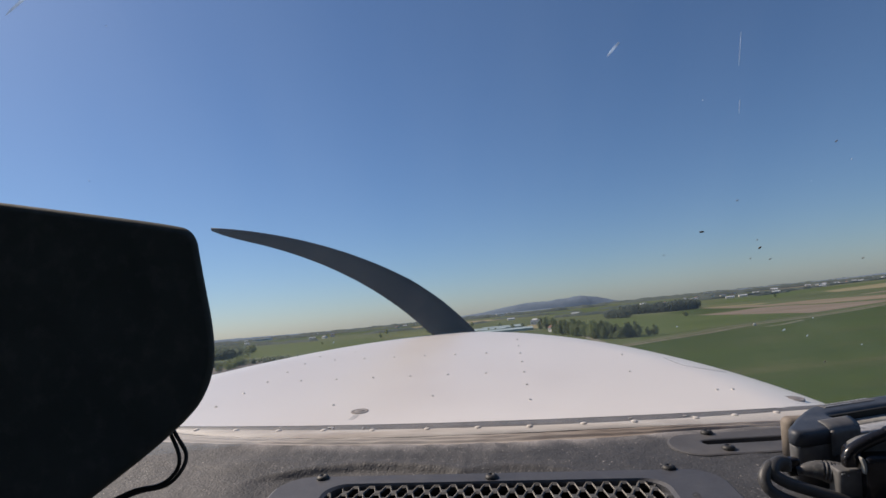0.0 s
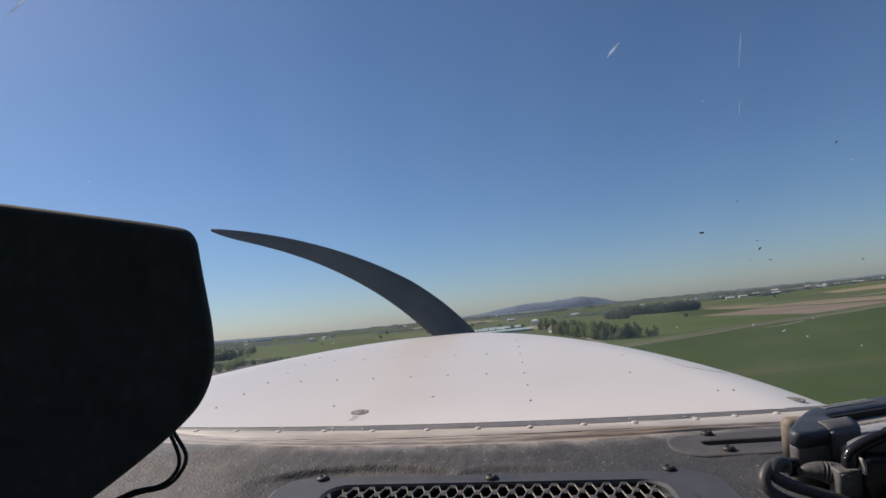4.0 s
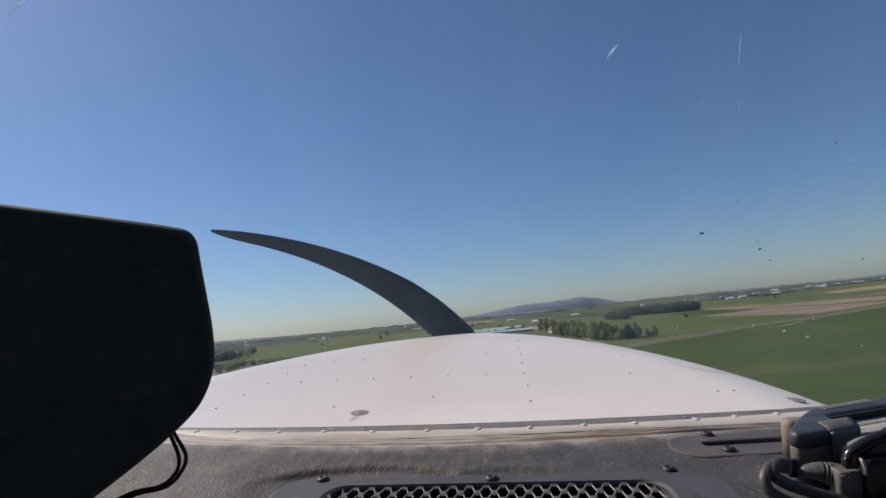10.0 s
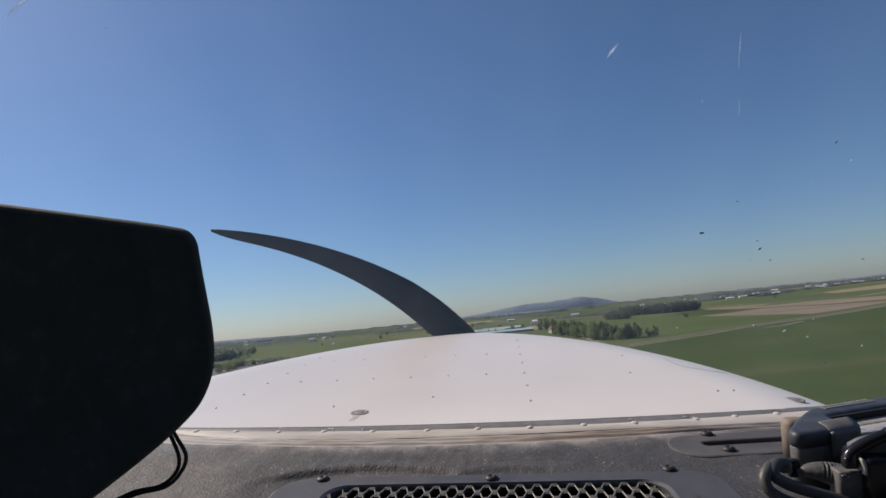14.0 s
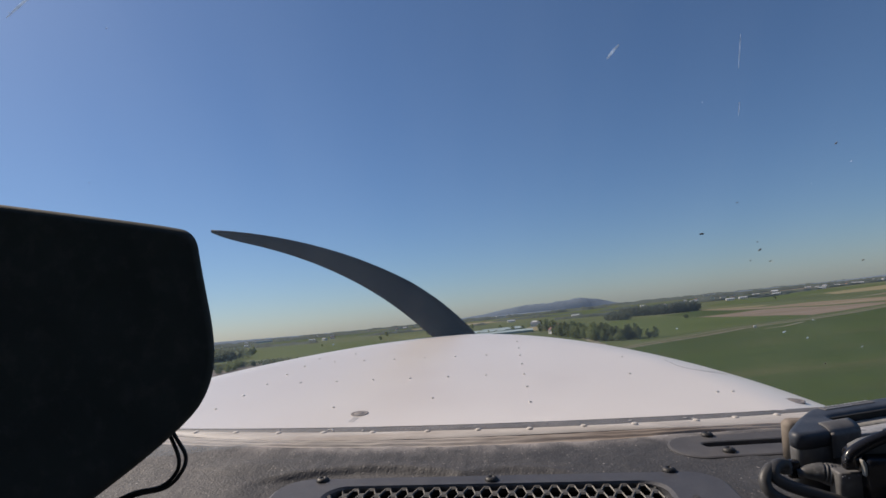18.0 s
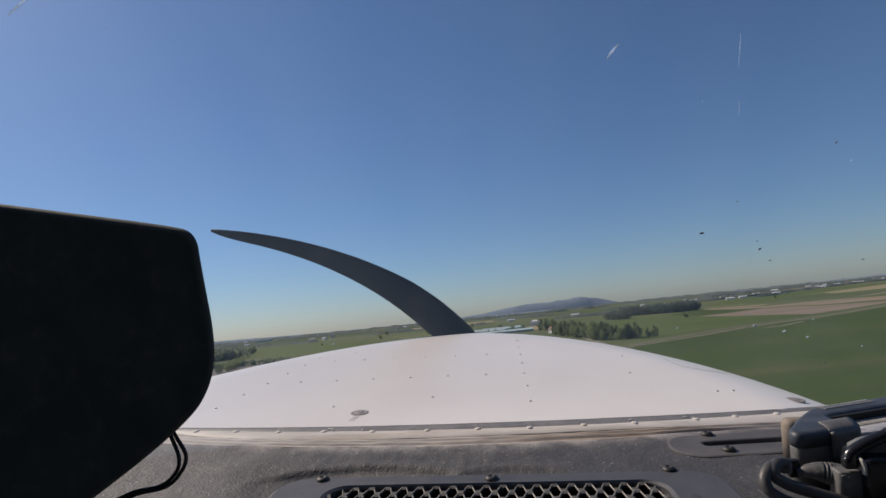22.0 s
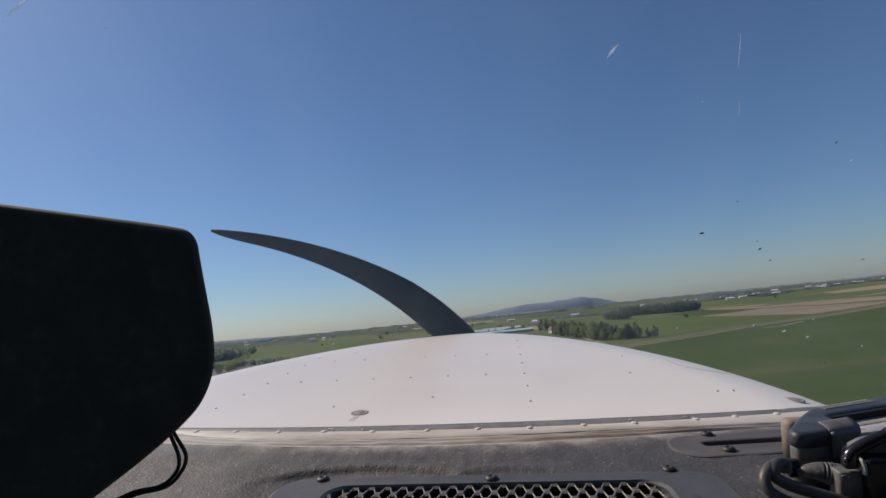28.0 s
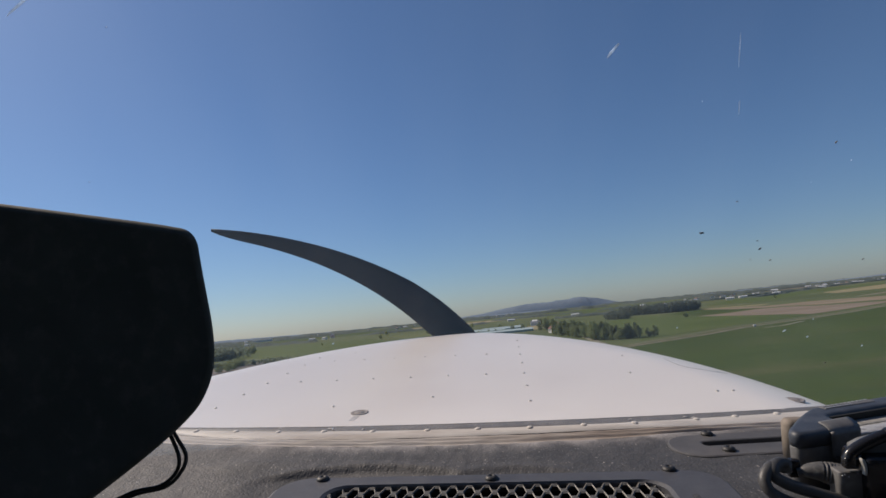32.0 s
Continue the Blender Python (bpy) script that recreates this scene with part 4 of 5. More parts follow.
for x, y, turn in ((753, 1618, 60), (785, 1384, 75), (979, 1652, 62), (917, 1453, 70), (1527, 2203, 65), (1420, 1961, 60), (1503, 2011, 68), (1661, 2125, 62), (1595, 2007, 58), (1690, 2030, 60),
                   (1180, 1640, 66), (640, 1560, 70), (1330, 2120, 63), (320, 1290, 80), (180, 1420, 90), (-700, 1900, 100), (-420, 1700, 95), (-180, 1560, 90)):
    copy_thing(FARM, pose(x, y, 0, 0, 0, turn))
for i in range(22):
    t = rng.random()
    x = 600 + 1500 * t + rng.uniform(-60, 60)
    y = 1390 + 900 * t + rng.uniform(-60, 420) * (0.5 + t)
    copy_thing(HOUSES[(0, 1, 2, 2, 1, 0, 2)[rng.randrange(7)]], pose(x, y, 0, 0, 0, rng.uniform(0, 180)))
for i in range(22):
    copy_thing(HOUSES[rng.randrange(3)], pose(rng.uniform(-1500, 250), rng.uniform(1500, 3000), 0, 0, 0, rng.uniform(0, 180)))
copy_thing(HOUSES[0], pose(119, 574, 0, 0, 0, 30))
copy_thing(HOUSES[1], pose(150, 872, 0, 0, 0, 70))
copy_thing(HOUSES[2], pose(160, 930, 0, 0, 0, 20))
w = building("warehouse", pose(1500, 2950, 0, 0, 0, 70), 40, 90, 9, 2, render_wall, grey_roof, "long white warehouse at a far village", "warehouse", (8, 6, dark_door, 2), 4, "far warehouses")
for x, y, r in ((2300, 2780, 80), (-900, 2650, 100), (330, 2850, 90)):
    copy_thing(w, pose(x, y, 0, 0, 0, r))

# white marker of unknown kind; the added tank shape catches sun on top
tank = empty("water_tank", pose(211, 364, 0.12, 0, 0, 30), "small white marker beside the dirt track, shaped as a tank on two stands", "tank")
bm = lathe([(0.05, -1.15), (0.42, -1.12), (0.6, -0.98), (0.62, -0.7), (0.62, 0.7), (0.6, 0.98), (0.42, 1.12), (0.05, 1.15)], 18)
bmesh.ops.transform(bm, matrix=Matrix.Translation((0, 0, 1.05)) @ Matrix.Rotation(math.pi / 2, 4, "Y"), verts=bm.verts)
part("shell", bm, marker_white, tank, smooth=True)
for q in (-0.7, 0.7):
    part("stand", box((q - 0.12, -0.5, -0.05), (q + 0.12, 0.5, 0.6), 0.02, 1), frame_metal, tank)
part("lid", lathe([(0.2, 1.6), (0.2, 1.72), (0.15, 1.76), (0.02, 1.77)], 12), marker_white, tank)

# ================= the aircraft =================
plane = empty("light_aircraft", AIRCRAFT, "white light aircraft with a riveted cowling and black propeller", "aircraft")

# ---- cowling ----
CX, WL, WR, LEN, U0, KD, PW, EX = -0.0992, 0.6107, 0.4768, 0.8051, 0.8797, 0.2885, 1.7783, 1.7139
TOP = -0.21


def cowl_z(u):
    d = KD * max(0, u - U0) ** PW
    return TOP - d - 0.55 * max(0, u - 1.12) ** 1.5


def cowl_at(x, y):
    """Height of the cowling above a place of its plan."""
    q = abs(x - CX) / (WL if x < CX else WR)
    u = (q ** EX + (max(0, y - 0.69) / LEN) ** EX) ** (1 / EX)
    return cowl_z(u)


def inside(x):
    return max(-0.46, min(0.42, x))


def seal_back(x):
    """Rear edge of the cowling, seen from above; the lines below follow each other towards the cabin."""
    x = inside(x)
    return 0.6737 + 0.0137 * x + 0.1176 * x * x - 0.0236 * x ** 3


def seal_front(x):
    x = inside(x)
    return 0.6533 + 0.0128 * x + 0.1809 * x * x + 0.0018 * x ** 3


def crease(x):
    x = inside(x)
    return 0.6375 + 0.0429 * x + 0.133 * x * x - 0.3332 * x ** 3


def dash_edge(x):
    q = inside(x)
    return min(0.6221 + 0.0332 * q + 0.3161 * q * q + 0.1366 * q ** 3, crease(x) - 0.004) + 0.0008 * noise.noise((x * 14, 0, 5))


def cowl_point(a, b):
    th, u = math.pi * a, 1.55 * b
    c, s = math.cos(th), math.sin(th)
    sx, sy = math.copysign(abs(c) ** (2 / EX), c), max(0, s) ** (2 / EX)
    x, rise = CX + (WL if c < 0 else WR) * sx * u, LEN * sy * u
    lip = (0.69 - seal_back(x) + 0.004) * max(0, 1 - rise / 0.12) if u < 1 else 0
    return (x, 0.69 + rise - lip, cowl_z(u))


bm = grid(96, 56, cowl_point)
bmesh.ops.remove_doubles(bm, verts=bm.verts, dist=0.0002)
bmesh.ops.recalc_face_normals(bm, faces=bm.faces)
if sum(f.normal.z * f.calc_area() for f in bm.faces) < 0:
    bmesh.ops.reverse_faces(bm, faces=bm.faces[:])
cowling = part("cowling", bm, white_paint, plane, "glossy off-white riveted engine cowling", smooth=True)

dome = lathe([(0.0024, -0.001), (0.0023, 0.0006), (0.0017, 0.0012), (0.0006, 0.0015)], 10)
rv = part("rivet", dome, rivet_metal, cowling, smooth=True)
rivet_mesh = rv.data
spots = [(0.031, 0.76 + 0.088 * i) for i in range(7)]
spots += [(-0.376 + 0.068 * i, 0.94) for i in range(6)] + [(-0.372 + 0.0665 * i, 1.13) for i in range(6)]
spots += [(-0.452 + 0.006 * i, 0.782 + 0.079 * i) for i in range(6)]
spots += [(0.223, 1.05), (0.204, 0.908), (0.291, 0.776), (0.312, 0.776), (-0.114, 0.80), (-0.259, 0.768), (-0.35, 1.22)]
rv.location = (spots[0][0], spots[0][1], cowl_at(*spots[0]))
for x, y in spots[1:]:
    shared("rivet", rivet_mesh, cowling, Matrix.Translation((x, y, cowl_at(x, y))))
for x, y in ((-0.209, 0.731), (0.374, 0.742)):
    cl = part("camlock", lathe([(0.0125, -0.002), (0.0125, 0.0002), (0.0108, 0.0006), (0.0102, 0.0002), (0.0065, 0.0003), (0.0058, 0.001), (0.002, 0.0011)], 24), camlock_metal, cowling, "round steel fastener", smooth=True)
    cl.location = (x, y, cowl_at(x, y) + 0.0005)
ob = part("stain", box((-0.0040, -0.010, -0.0006), (0.0040, 0.010, 0.0003), 0.0002, 1, Matrix.Rotation(-0.12, 4, "Z")), drip_grey, cowling, "grey drip stain")
ob.location = (-0.2103, 0.7040, cowl_at(-0.2103, 0.7040))
EDGE = spline([(0.293, 1.02, 0), (0.2945, 0.985, 0), (0.2985, 0.955, 0), (0.305, 0.938, 0), (0.3150, 0.930, 0), (0.3270, 0.922, 0), (0.3430, 0.917, 0), (0.3600, 0.916, 0)], 4)
for i, (a, b) in enumerate(zip(EDGE, EDGE[1:])):
    if i < 15 and i % 3 == 2:
        continue                                # worn away in places
    mid, way = (a + b) / 2, b - a
    ob = part("panel_gap", box((-way.length * 0.52, -0.0005, -0.001), (way.length * 0.52, 0.0005, 0.0004), 0.0002, 1, Matrix.Rotation(math.atan2(way.y, way.x), 4, "Z")), seam_rubber, cowling)
    ob.location = (mid.x, mid.y, cowl_at(mid.x, mid.y))

# ---- joint of cowling and windscreen ----
part("cowl_deck", box((-0.66, 0.60, -0.232), (0.62, 0.70, -0.2235), 0.002, 1), seam_rubber, plane, "dark deck below the windscreen foot")
def strip_between(back, front, z0, z1, hump):
    """A strip across the aircraft between two of those lines."""
    def at(u, v):
        x = -0.62 + 1.2 * u
        y0, y1 = back(x), front(x)
        return (x, y0 + (y1 - y0) * v, z0 + (z1 - z0) * v + hump * math.sin(math.pi * v) ** 0.6 + 0.0003 * noise.noise((x * 22, v * 2, 2)))
    return grid(160, 8, at)


seal = part("windscreen_seal", strip_between(lambda x: seal_back(x) + 0.0012 * noise.noise((x * 16, 0, 9)), seal_front, -0.2108, -0.2128, 0.0010), seam_rubber, plane,
     "grey rubber strip along the cowling's rear edge", smooth=True)
flake = box((-0.004, -0.0014, -0.0003), (0.004, 0.0014, 0.0005), 0.0003, 1)
fl = part("paint_flake", flake, flange_paint, seal, "pale flake of paint and sealant")
fl.location = (-0.2301, 0.6660, -0.2106)
for x, y, turn in ((-0.2265, 0.6625, 70), (-0.3012, 0.6745, 60), (0.2112, 0.6690, 10), (0.2192, 0.6655, 40), (0.1461, 0.6660, 20), (-0.1862, 0.6600, 75)):
    shared("paint_flake", fl.data, seal, Matrix.Translation((x, y, -0.2106)) @ Matrix.Rotation(radians(turn), 4, "Z") @ Matrix.Scale(0.6, 4))
flange = part("windscreen_flange", strip_between(lambda x: seal_front(x) + 0.001, crease, -0.2122, -0.2150, 0.0016), flange_paint, plane, "scuffed cream metal strip with round screw heads", smooth=True)
fs = part("screw", lathe([(0.0041, -0.001), (0.0040, 0.0004), (0.0030, 0.0012), (0.0010, 0.0015)], 14), flange_paint, flange, smooth=True)
heads = (-0.421, -0.361, -0.299, -0.237, -0.172, -0.102, -0.039, 0.024, 0.089, 0.149, 0.222, 0.269, 0.319)
fs.location = (heads[0], seal_front(heads[0]) - 0.002, -0.2118)
for x in heads[1:]:
    shared("screw", fs.data, flange, Matrix.Translation((x, seal_front(x) - 0.002 - 0.001 * math.sin(x * 60), -0.2118)))


def bead_at(u, v):
    x = -0.62 + 1.2 * u
    y0, y1 = crease(x) + 0.002, dash_edge(x) - 0.004
    k = max(0, (v - 0.45) / 0.55)
    z = -0.2161 + (-0.2196 + 0.2161) * k * k * (3 - 2 * k)
    return (x, y0 + (y1 - y0) * v, z + 0.0012 * noise.noise((x * 36, v * 3, 1)) * math.sin(math.pi * v) + 0.0012 * math.sin(math.pi * min(1, v * 1.5)) ** 2 + 0.0005 * math.sin(v * 21 + 3 * noise.noise((x * 7, 0, 3))))


def brown_sealant():
    """The sealant has gone brown and lost its skin on the right half of the windscreen."""
    m = old_sealant
    n, k = m.node_tree.nodes, m.node_tree.links
    co, sep, nz, add, r, mx = (n.new("ShaderNodeTexCoord"), n.new("ShaderNodeSeparateXYZ"), n.new("ShaderNodeTexNoise"), n.new("ShaderNodeMath"),
                               n.new("ShaderNodeMapRange"), n.new("ShaderNodeMix"))
    nz.inputs["Scale"].default_value, nz.inputs["Detail"].default_value = 30, 5
    add.operation, add.inputs[1].default_value = "MULTIPLY_ADD", 0.28
    r.inputs["From Min"].default_value, r.inputs["From Max"].default_value = 0.02, 0.26
    r.inputs["To Max"].default_value = 0.85
    mx.data_type, mx.blend_type = "RGBA", "MULTIPLY"
    k.new(co.outputs["Object"], sep.inputs[0])
    k.new(co.outputs["Object"], nz.inputs["Vector"])
    k.new(nz.outputs["Fac"], add.inputs[0])
    k.new(sep.outputs["X"], add.inputs[2])
    k.new(add.outputs[0], r.inputs["Value"])
    k.new(r.outputs["Result"], mx.inputs["Factor"])
    bc = n["Principled BSDF"].inputs["Base Color"]
    k.new(bc.links[0].from_socket, mx.inputs[6])
    mx.inputs[7].default_value = (0.62, 0.55, 0.48, 1)
    k.new(mx.outputs[2], bc)


brown_sealant()
part("sealant_bead", grid(220, 14, bead_at), old_sealant, plane, "weathered pale and brown sealant along the windscreen foot", smooth=True)


# ---- glareshield ----
GR = (-0.021, 0.4105, 0.158, 0.1)      # grille opening: centre x, y, half sizes
SL = (0.262, 0.6025, 0.057, 0.0062)    # demister slot


def dash_height(x, y):
    z = -0.2187 - 0.0022 * max(0, 1 - (dash_edge(x) - y) / 0.006) ** 2
    # the skin is drawn down in folds behind the grille
    for x0, y0, bend, reach, deep in ((-0.150, 0.5625, 2.2, 0.125, 0.0056), (0.0, 0.549, 4.0, 0.07, 0.0026)):
        q = abs(x - x0) / reach
        if q < 1:
            k = max(0, min(1, (y0 - bend * (x - x0) ** 2 - y) / 0.0095))
            fade = min(1, (1 - q) * 2.5)
            z -= deep * k * k * (3 - 2 * k) * fade
            z += 0.0009 * fade * math.sin(math.pi * min(1, k + 0.25)) * noise.noise((x * 85, y * 20, 4))
            z += 0.0012 * fade * math.exp(-((y - y0 + bend * (x - x0) ** 2 - 0.004) / 0.006) ** 2)
    z += 0.0025 * math.exp(-((x + 0.29) / 0.06) ** 2 - ((y - 0.57) / 0.02) ** 2)
    return z + 0.0012 * noise.noise((x * 18, y * 18, 0)) + 0.0005 * noise.noise((x * 60, y * 60, 7))


def dash_at(u, v):
    x = -0.62 + 1.24 * u
    y = 0.12 + (dash_edge(x) - 0.12) * v
    return Vector((x, y, dash_height(x, y)))


def dash_keep(u, v):
    p = dash_at(u, v)
    if abs(p.x - GR[0]) < GR[2] + 0.006 and abs(p.y - GR[1]) < GR[3] + 0.004:
        return False
    return not (abs(p.x - SL[0]) < SL[2] + 0.004 and abs(p.y - SL[1]) < SL[3] + 0.009)


glareshield = part("glareshield", thicken(grid(420, 180, dash_at, dash_keep), (0, 0, -0.006)), vinyl, plane, "dusty dark grey crackled vinyl glareshield", smooth=True)
outer = round_rect(-0.021, 0.412, 0.215, 0.119, 0.03, 8)
inner = round_rect(*GR[:2], GR[2], GR[3], 0.022, 8)
part("grille_frame", ring_plate(outer, inner, -0.227, -0.2178, 0.002), frame_plastic, glareshield, "smooth dark grey plastic surround")
screw_bm = lathe([(0.0066, -0.002), (0.0065, 0.0005), (0.0053, 0.0019), (0.0039, 0.0026), (0.0020, 0.0028), (0.0018, 0.0019), (0.0007, 0.0019)], 16)
sc = part("screw", screw_bm, dark_screw, glareshield, "black cross-head screw", smooth=True)
screw_mesh = sc.data
sc.location = (-0.193, 0.526, -0.2172)
for x, y, z in ((-0.021, 0.52, -0.2172), (0.150, 0.5325, -0.2172), (0.2195, 0.624, -0.2160), (0.2235, 0.5765, -0.2160)):
    shared("screw", screw_mesh, glareshield, Matrix.Translation((x, y, z)) @ Matrix.Rotation(x * 9, 4, "Z"), "black cross-head screw")
# expanded-metal strands of the grille
PITCH_X, PITCH_Y, BAR = 0.0160, 0.0150, 0.0035
for r in range(18):
    y0 = GR[1] + GR[3] - 0.004 - r * PITCH_Y
    bm, rows = bmesh.new(), []
    for i in range(41):
        x = GR[0] - GR[2] + 0.001 + i * PITCH_X / 2
        if x > GR[0] + GR[2]:
            break
        up = (i + r) % 2
        for dx in ((-0.0018, 0.0026) if up else (-0.0026, 0.0018)):
            yy = y0 + (PITCH_Y * 0.5 - BAR) * (1 if up else -1)
            rows.append([bm.verts.new((x + dx, yy + k * BAR, -0.2206 + (0.0009 if up else -0.0009) - t)) for k, t in ((1, 0.0012), (0.4, 0), (-0.4, 0), (-1, 0.0012), (0, 0.003))])
    for a, b in zip(rows, rows[1:]):
        for j in range(5):
            bm.faces.new((a[j], a[(j + 1) % 5], b[(j + 1) % 5], b[j]))
    bmesh.ops.recalc_face_normals(bm, faces=bm.faces)
    part("grille_strand", bm, grille_paint, glareshield)
# open box below the grille, its inner shade put into the colour
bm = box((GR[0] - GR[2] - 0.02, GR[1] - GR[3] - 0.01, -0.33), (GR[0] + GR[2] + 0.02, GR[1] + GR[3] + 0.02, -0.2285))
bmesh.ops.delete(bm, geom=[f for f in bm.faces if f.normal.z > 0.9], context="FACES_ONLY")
part("air_duct", thicken(bm, (0, 0, -0.002)), recess_dark, glareshield)
# demister slot with its rounded surround
def slanted(loop):
    """Turned a little about the slot's middle."""
    c, k = math.cos(0.09), math.sin(0.09)
    return [(SL[0] + (x - SL[0]) * c - (y - SL[1]) * k, SL[1] + (x - SL[0]) * k + (y - SL[1]) * c) for x, y in loop]


souter = slanted(round_rect(0.300, 0.5985, 0.132, 0.0312, 0.030, 8))
sinner = slanted(round_rect(*SL, 0.006, 8))
part("demister_surround", ring_plate(souter, sinner, -0.2225, -0.2172, 0.0008), surround_plastic, glareshield, "flat dark oval surround of a demister slot")
# same near-black shade colour in the box below the slot
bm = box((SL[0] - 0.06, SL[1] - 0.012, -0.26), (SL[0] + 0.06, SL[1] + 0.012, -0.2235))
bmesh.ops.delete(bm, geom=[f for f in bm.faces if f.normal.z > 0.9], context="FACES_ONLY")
part("air_duct", thicken(bm, (0, 0, -0.002)), recess_dark, glareshield)

# ---- windscreen ----
def glass_at(x, s):
    return Vector((x, 0.66 - 0.61 * s - 0.35 * x * x, -0.215 + 0.655 * s))


bm = grid(30, 30, lambda u, v: glass_at(-0.6 + 1.2 * u, v * 1.0))
if bm.faces[:][0].normal.y > 0:
    bmesh.ops.reverse_faces(bm, faces=bm.faces[:])
screen = part("windscreen", bm, acrylic, plane, "clear curved windscreen with scratches and dried insects", smooth=True)
screen.visible_shadow = False


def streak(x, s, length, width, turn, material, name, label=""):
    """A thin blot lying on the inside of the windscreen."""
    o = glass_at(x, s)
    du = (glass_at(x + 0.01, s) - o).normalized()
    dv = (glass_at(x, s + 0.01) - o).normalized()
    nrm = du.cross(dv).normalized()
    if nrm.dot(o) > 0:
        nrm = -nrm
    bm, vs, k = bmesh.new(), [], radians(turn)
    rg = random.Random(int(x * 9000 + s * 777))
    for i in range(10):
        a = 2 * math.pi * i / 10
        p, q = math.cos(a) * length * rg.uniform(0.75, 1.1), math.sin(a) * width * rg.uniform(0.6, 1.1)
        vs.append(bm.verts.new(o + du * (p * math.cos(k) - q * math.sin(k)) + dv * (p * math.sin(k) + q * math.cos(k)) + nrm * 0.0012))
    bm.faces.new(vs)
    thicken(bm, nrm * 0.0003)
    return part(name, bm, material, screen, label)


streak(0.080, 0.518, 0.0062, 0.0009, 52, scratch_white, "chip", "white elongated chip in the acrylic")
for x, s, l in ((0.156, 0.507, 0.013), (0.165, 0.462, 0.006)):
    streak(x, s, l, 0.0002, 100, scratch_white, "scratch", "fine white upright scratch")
# white glint on the windscreen, painted as one more scratch streak
streak(-0.266, 0.582, 0.017, 0.0007, 30, scratch_white, "scratch", "white scratch streak standing in for a reflected glint")
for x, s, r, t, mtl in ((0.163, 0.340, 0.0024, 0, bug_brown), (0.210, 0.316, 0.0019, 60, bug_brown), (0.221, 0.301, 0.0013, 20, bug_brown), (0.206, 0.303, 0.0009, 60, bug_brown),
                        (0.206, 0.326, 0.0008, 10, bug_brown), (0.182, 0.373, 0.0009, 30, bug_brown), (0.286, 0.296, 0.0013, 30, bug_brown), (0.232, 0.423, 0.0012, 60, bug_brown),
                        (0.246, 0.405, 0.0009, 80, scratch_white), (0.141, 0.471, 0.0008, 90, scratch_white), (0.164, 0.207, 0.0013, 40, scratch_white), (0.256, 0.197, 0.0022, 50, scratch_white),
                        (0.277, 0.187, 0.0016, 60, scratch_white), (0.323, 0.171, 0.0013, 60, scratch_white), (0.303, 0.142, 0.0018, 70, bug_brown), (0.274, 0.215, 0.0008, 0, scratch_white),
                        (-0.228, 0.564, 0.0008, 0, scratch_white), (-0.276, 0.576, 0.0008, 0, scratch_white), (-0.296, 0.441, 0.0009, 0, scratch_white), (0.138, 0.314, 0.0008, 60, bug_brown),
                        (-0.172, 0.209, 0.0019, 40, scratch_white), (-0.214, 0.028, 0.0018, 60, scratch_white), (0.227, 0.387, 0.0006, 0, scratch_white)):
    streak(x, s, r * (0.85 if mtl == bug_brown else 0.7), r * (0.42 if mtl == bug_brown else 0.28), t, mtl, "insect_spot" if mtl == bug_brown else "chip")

# ---- propeller ----
hub = Vector((0.03, 1.62, -0.47))
propeller = part("propeller", lathe([(0.11, -0.06), (0.115, 0.0), (0.10, 0.08), (0.06, 0.15), (0.01, 0.18)], 28), prop_paint, plane, "black propeller with a rounded hub, at rest", smooth=True)
propeller.matrix_basis = Matrix.Translation(hub) @ Matrix.Rotation(-math.pi / 2, 4, "X")


def blade(turn):
    """A swept blade from the hub: middle line, chord, thickness and twist change along it."""
    bm, rows = bmesh.new(), []
    p0, p1, p2 = Vector((0, 0)), Vector((-0.27, 0.505)), Vector((-0.945, 0.612))
    for i in range(41):
        t = i / 40
        c = p0 * (1 - t) ** 2 + p1 * 2 * t * (1 - t) + p2 * t * t
        d = (p1 - p0) * 2 * (1 - t) + (p2 - p1) * 2 * t
        nrm = Vector((-d.y, d.x)).normalized()
        chord = (0.07 + 0.055 * min(1, t * 4)) * (1 - 0.62 * max(0, t - 0.35) / 0.65) * math.sqrt(max(0.0, 1 - max(0, t - 0.9) ** 2 * 85))
        full, chord = chord, chord * (0.85 - 0.55 * max(0, t - 0.45))
        twist = radians(40 - 26 * t)
        thick = 0.022 * (1 - 0.75 * t) + 0.002
        row = []
        for j in range(14):
            a = 2 * math.pi * j / 14
            e, h = math.cos(a) * chord / 2, math.sin(a) * thick / 2 * (1.2 - 0.4 * math.cos(a))
            q = c + nrm * (e + (full - chord) / 2)
            row.append(bm.verts.new((q.x, h + e * math.tan(twist) * 0.45, q.y)))
        rows.append(row)
    for a, b in zip(rows, rows[1:]):
        for j in range(14):
            bm.faces.new((a[j], a[(j + 1) % 14], b[(j + 1) % 14], b[j]))
    bm.faces.new(rows[0][::-1])
    bm.faces.new(rows[-1])
    bmesh.ops.recalc_face_normals(bm, faces=bm.faces)
    bmesh.ops.transform(bm, matrix=Matrix.Rotation(math.pi / 2, 4, "X") @ Matrix.Rotation(turn, 4, "Y"), verts=bm.verts)
    return part("blade", bm, prop_paint, propeller, "matt black swept propeller blade", smooth=True)


blade(0)
blade(math.pi)

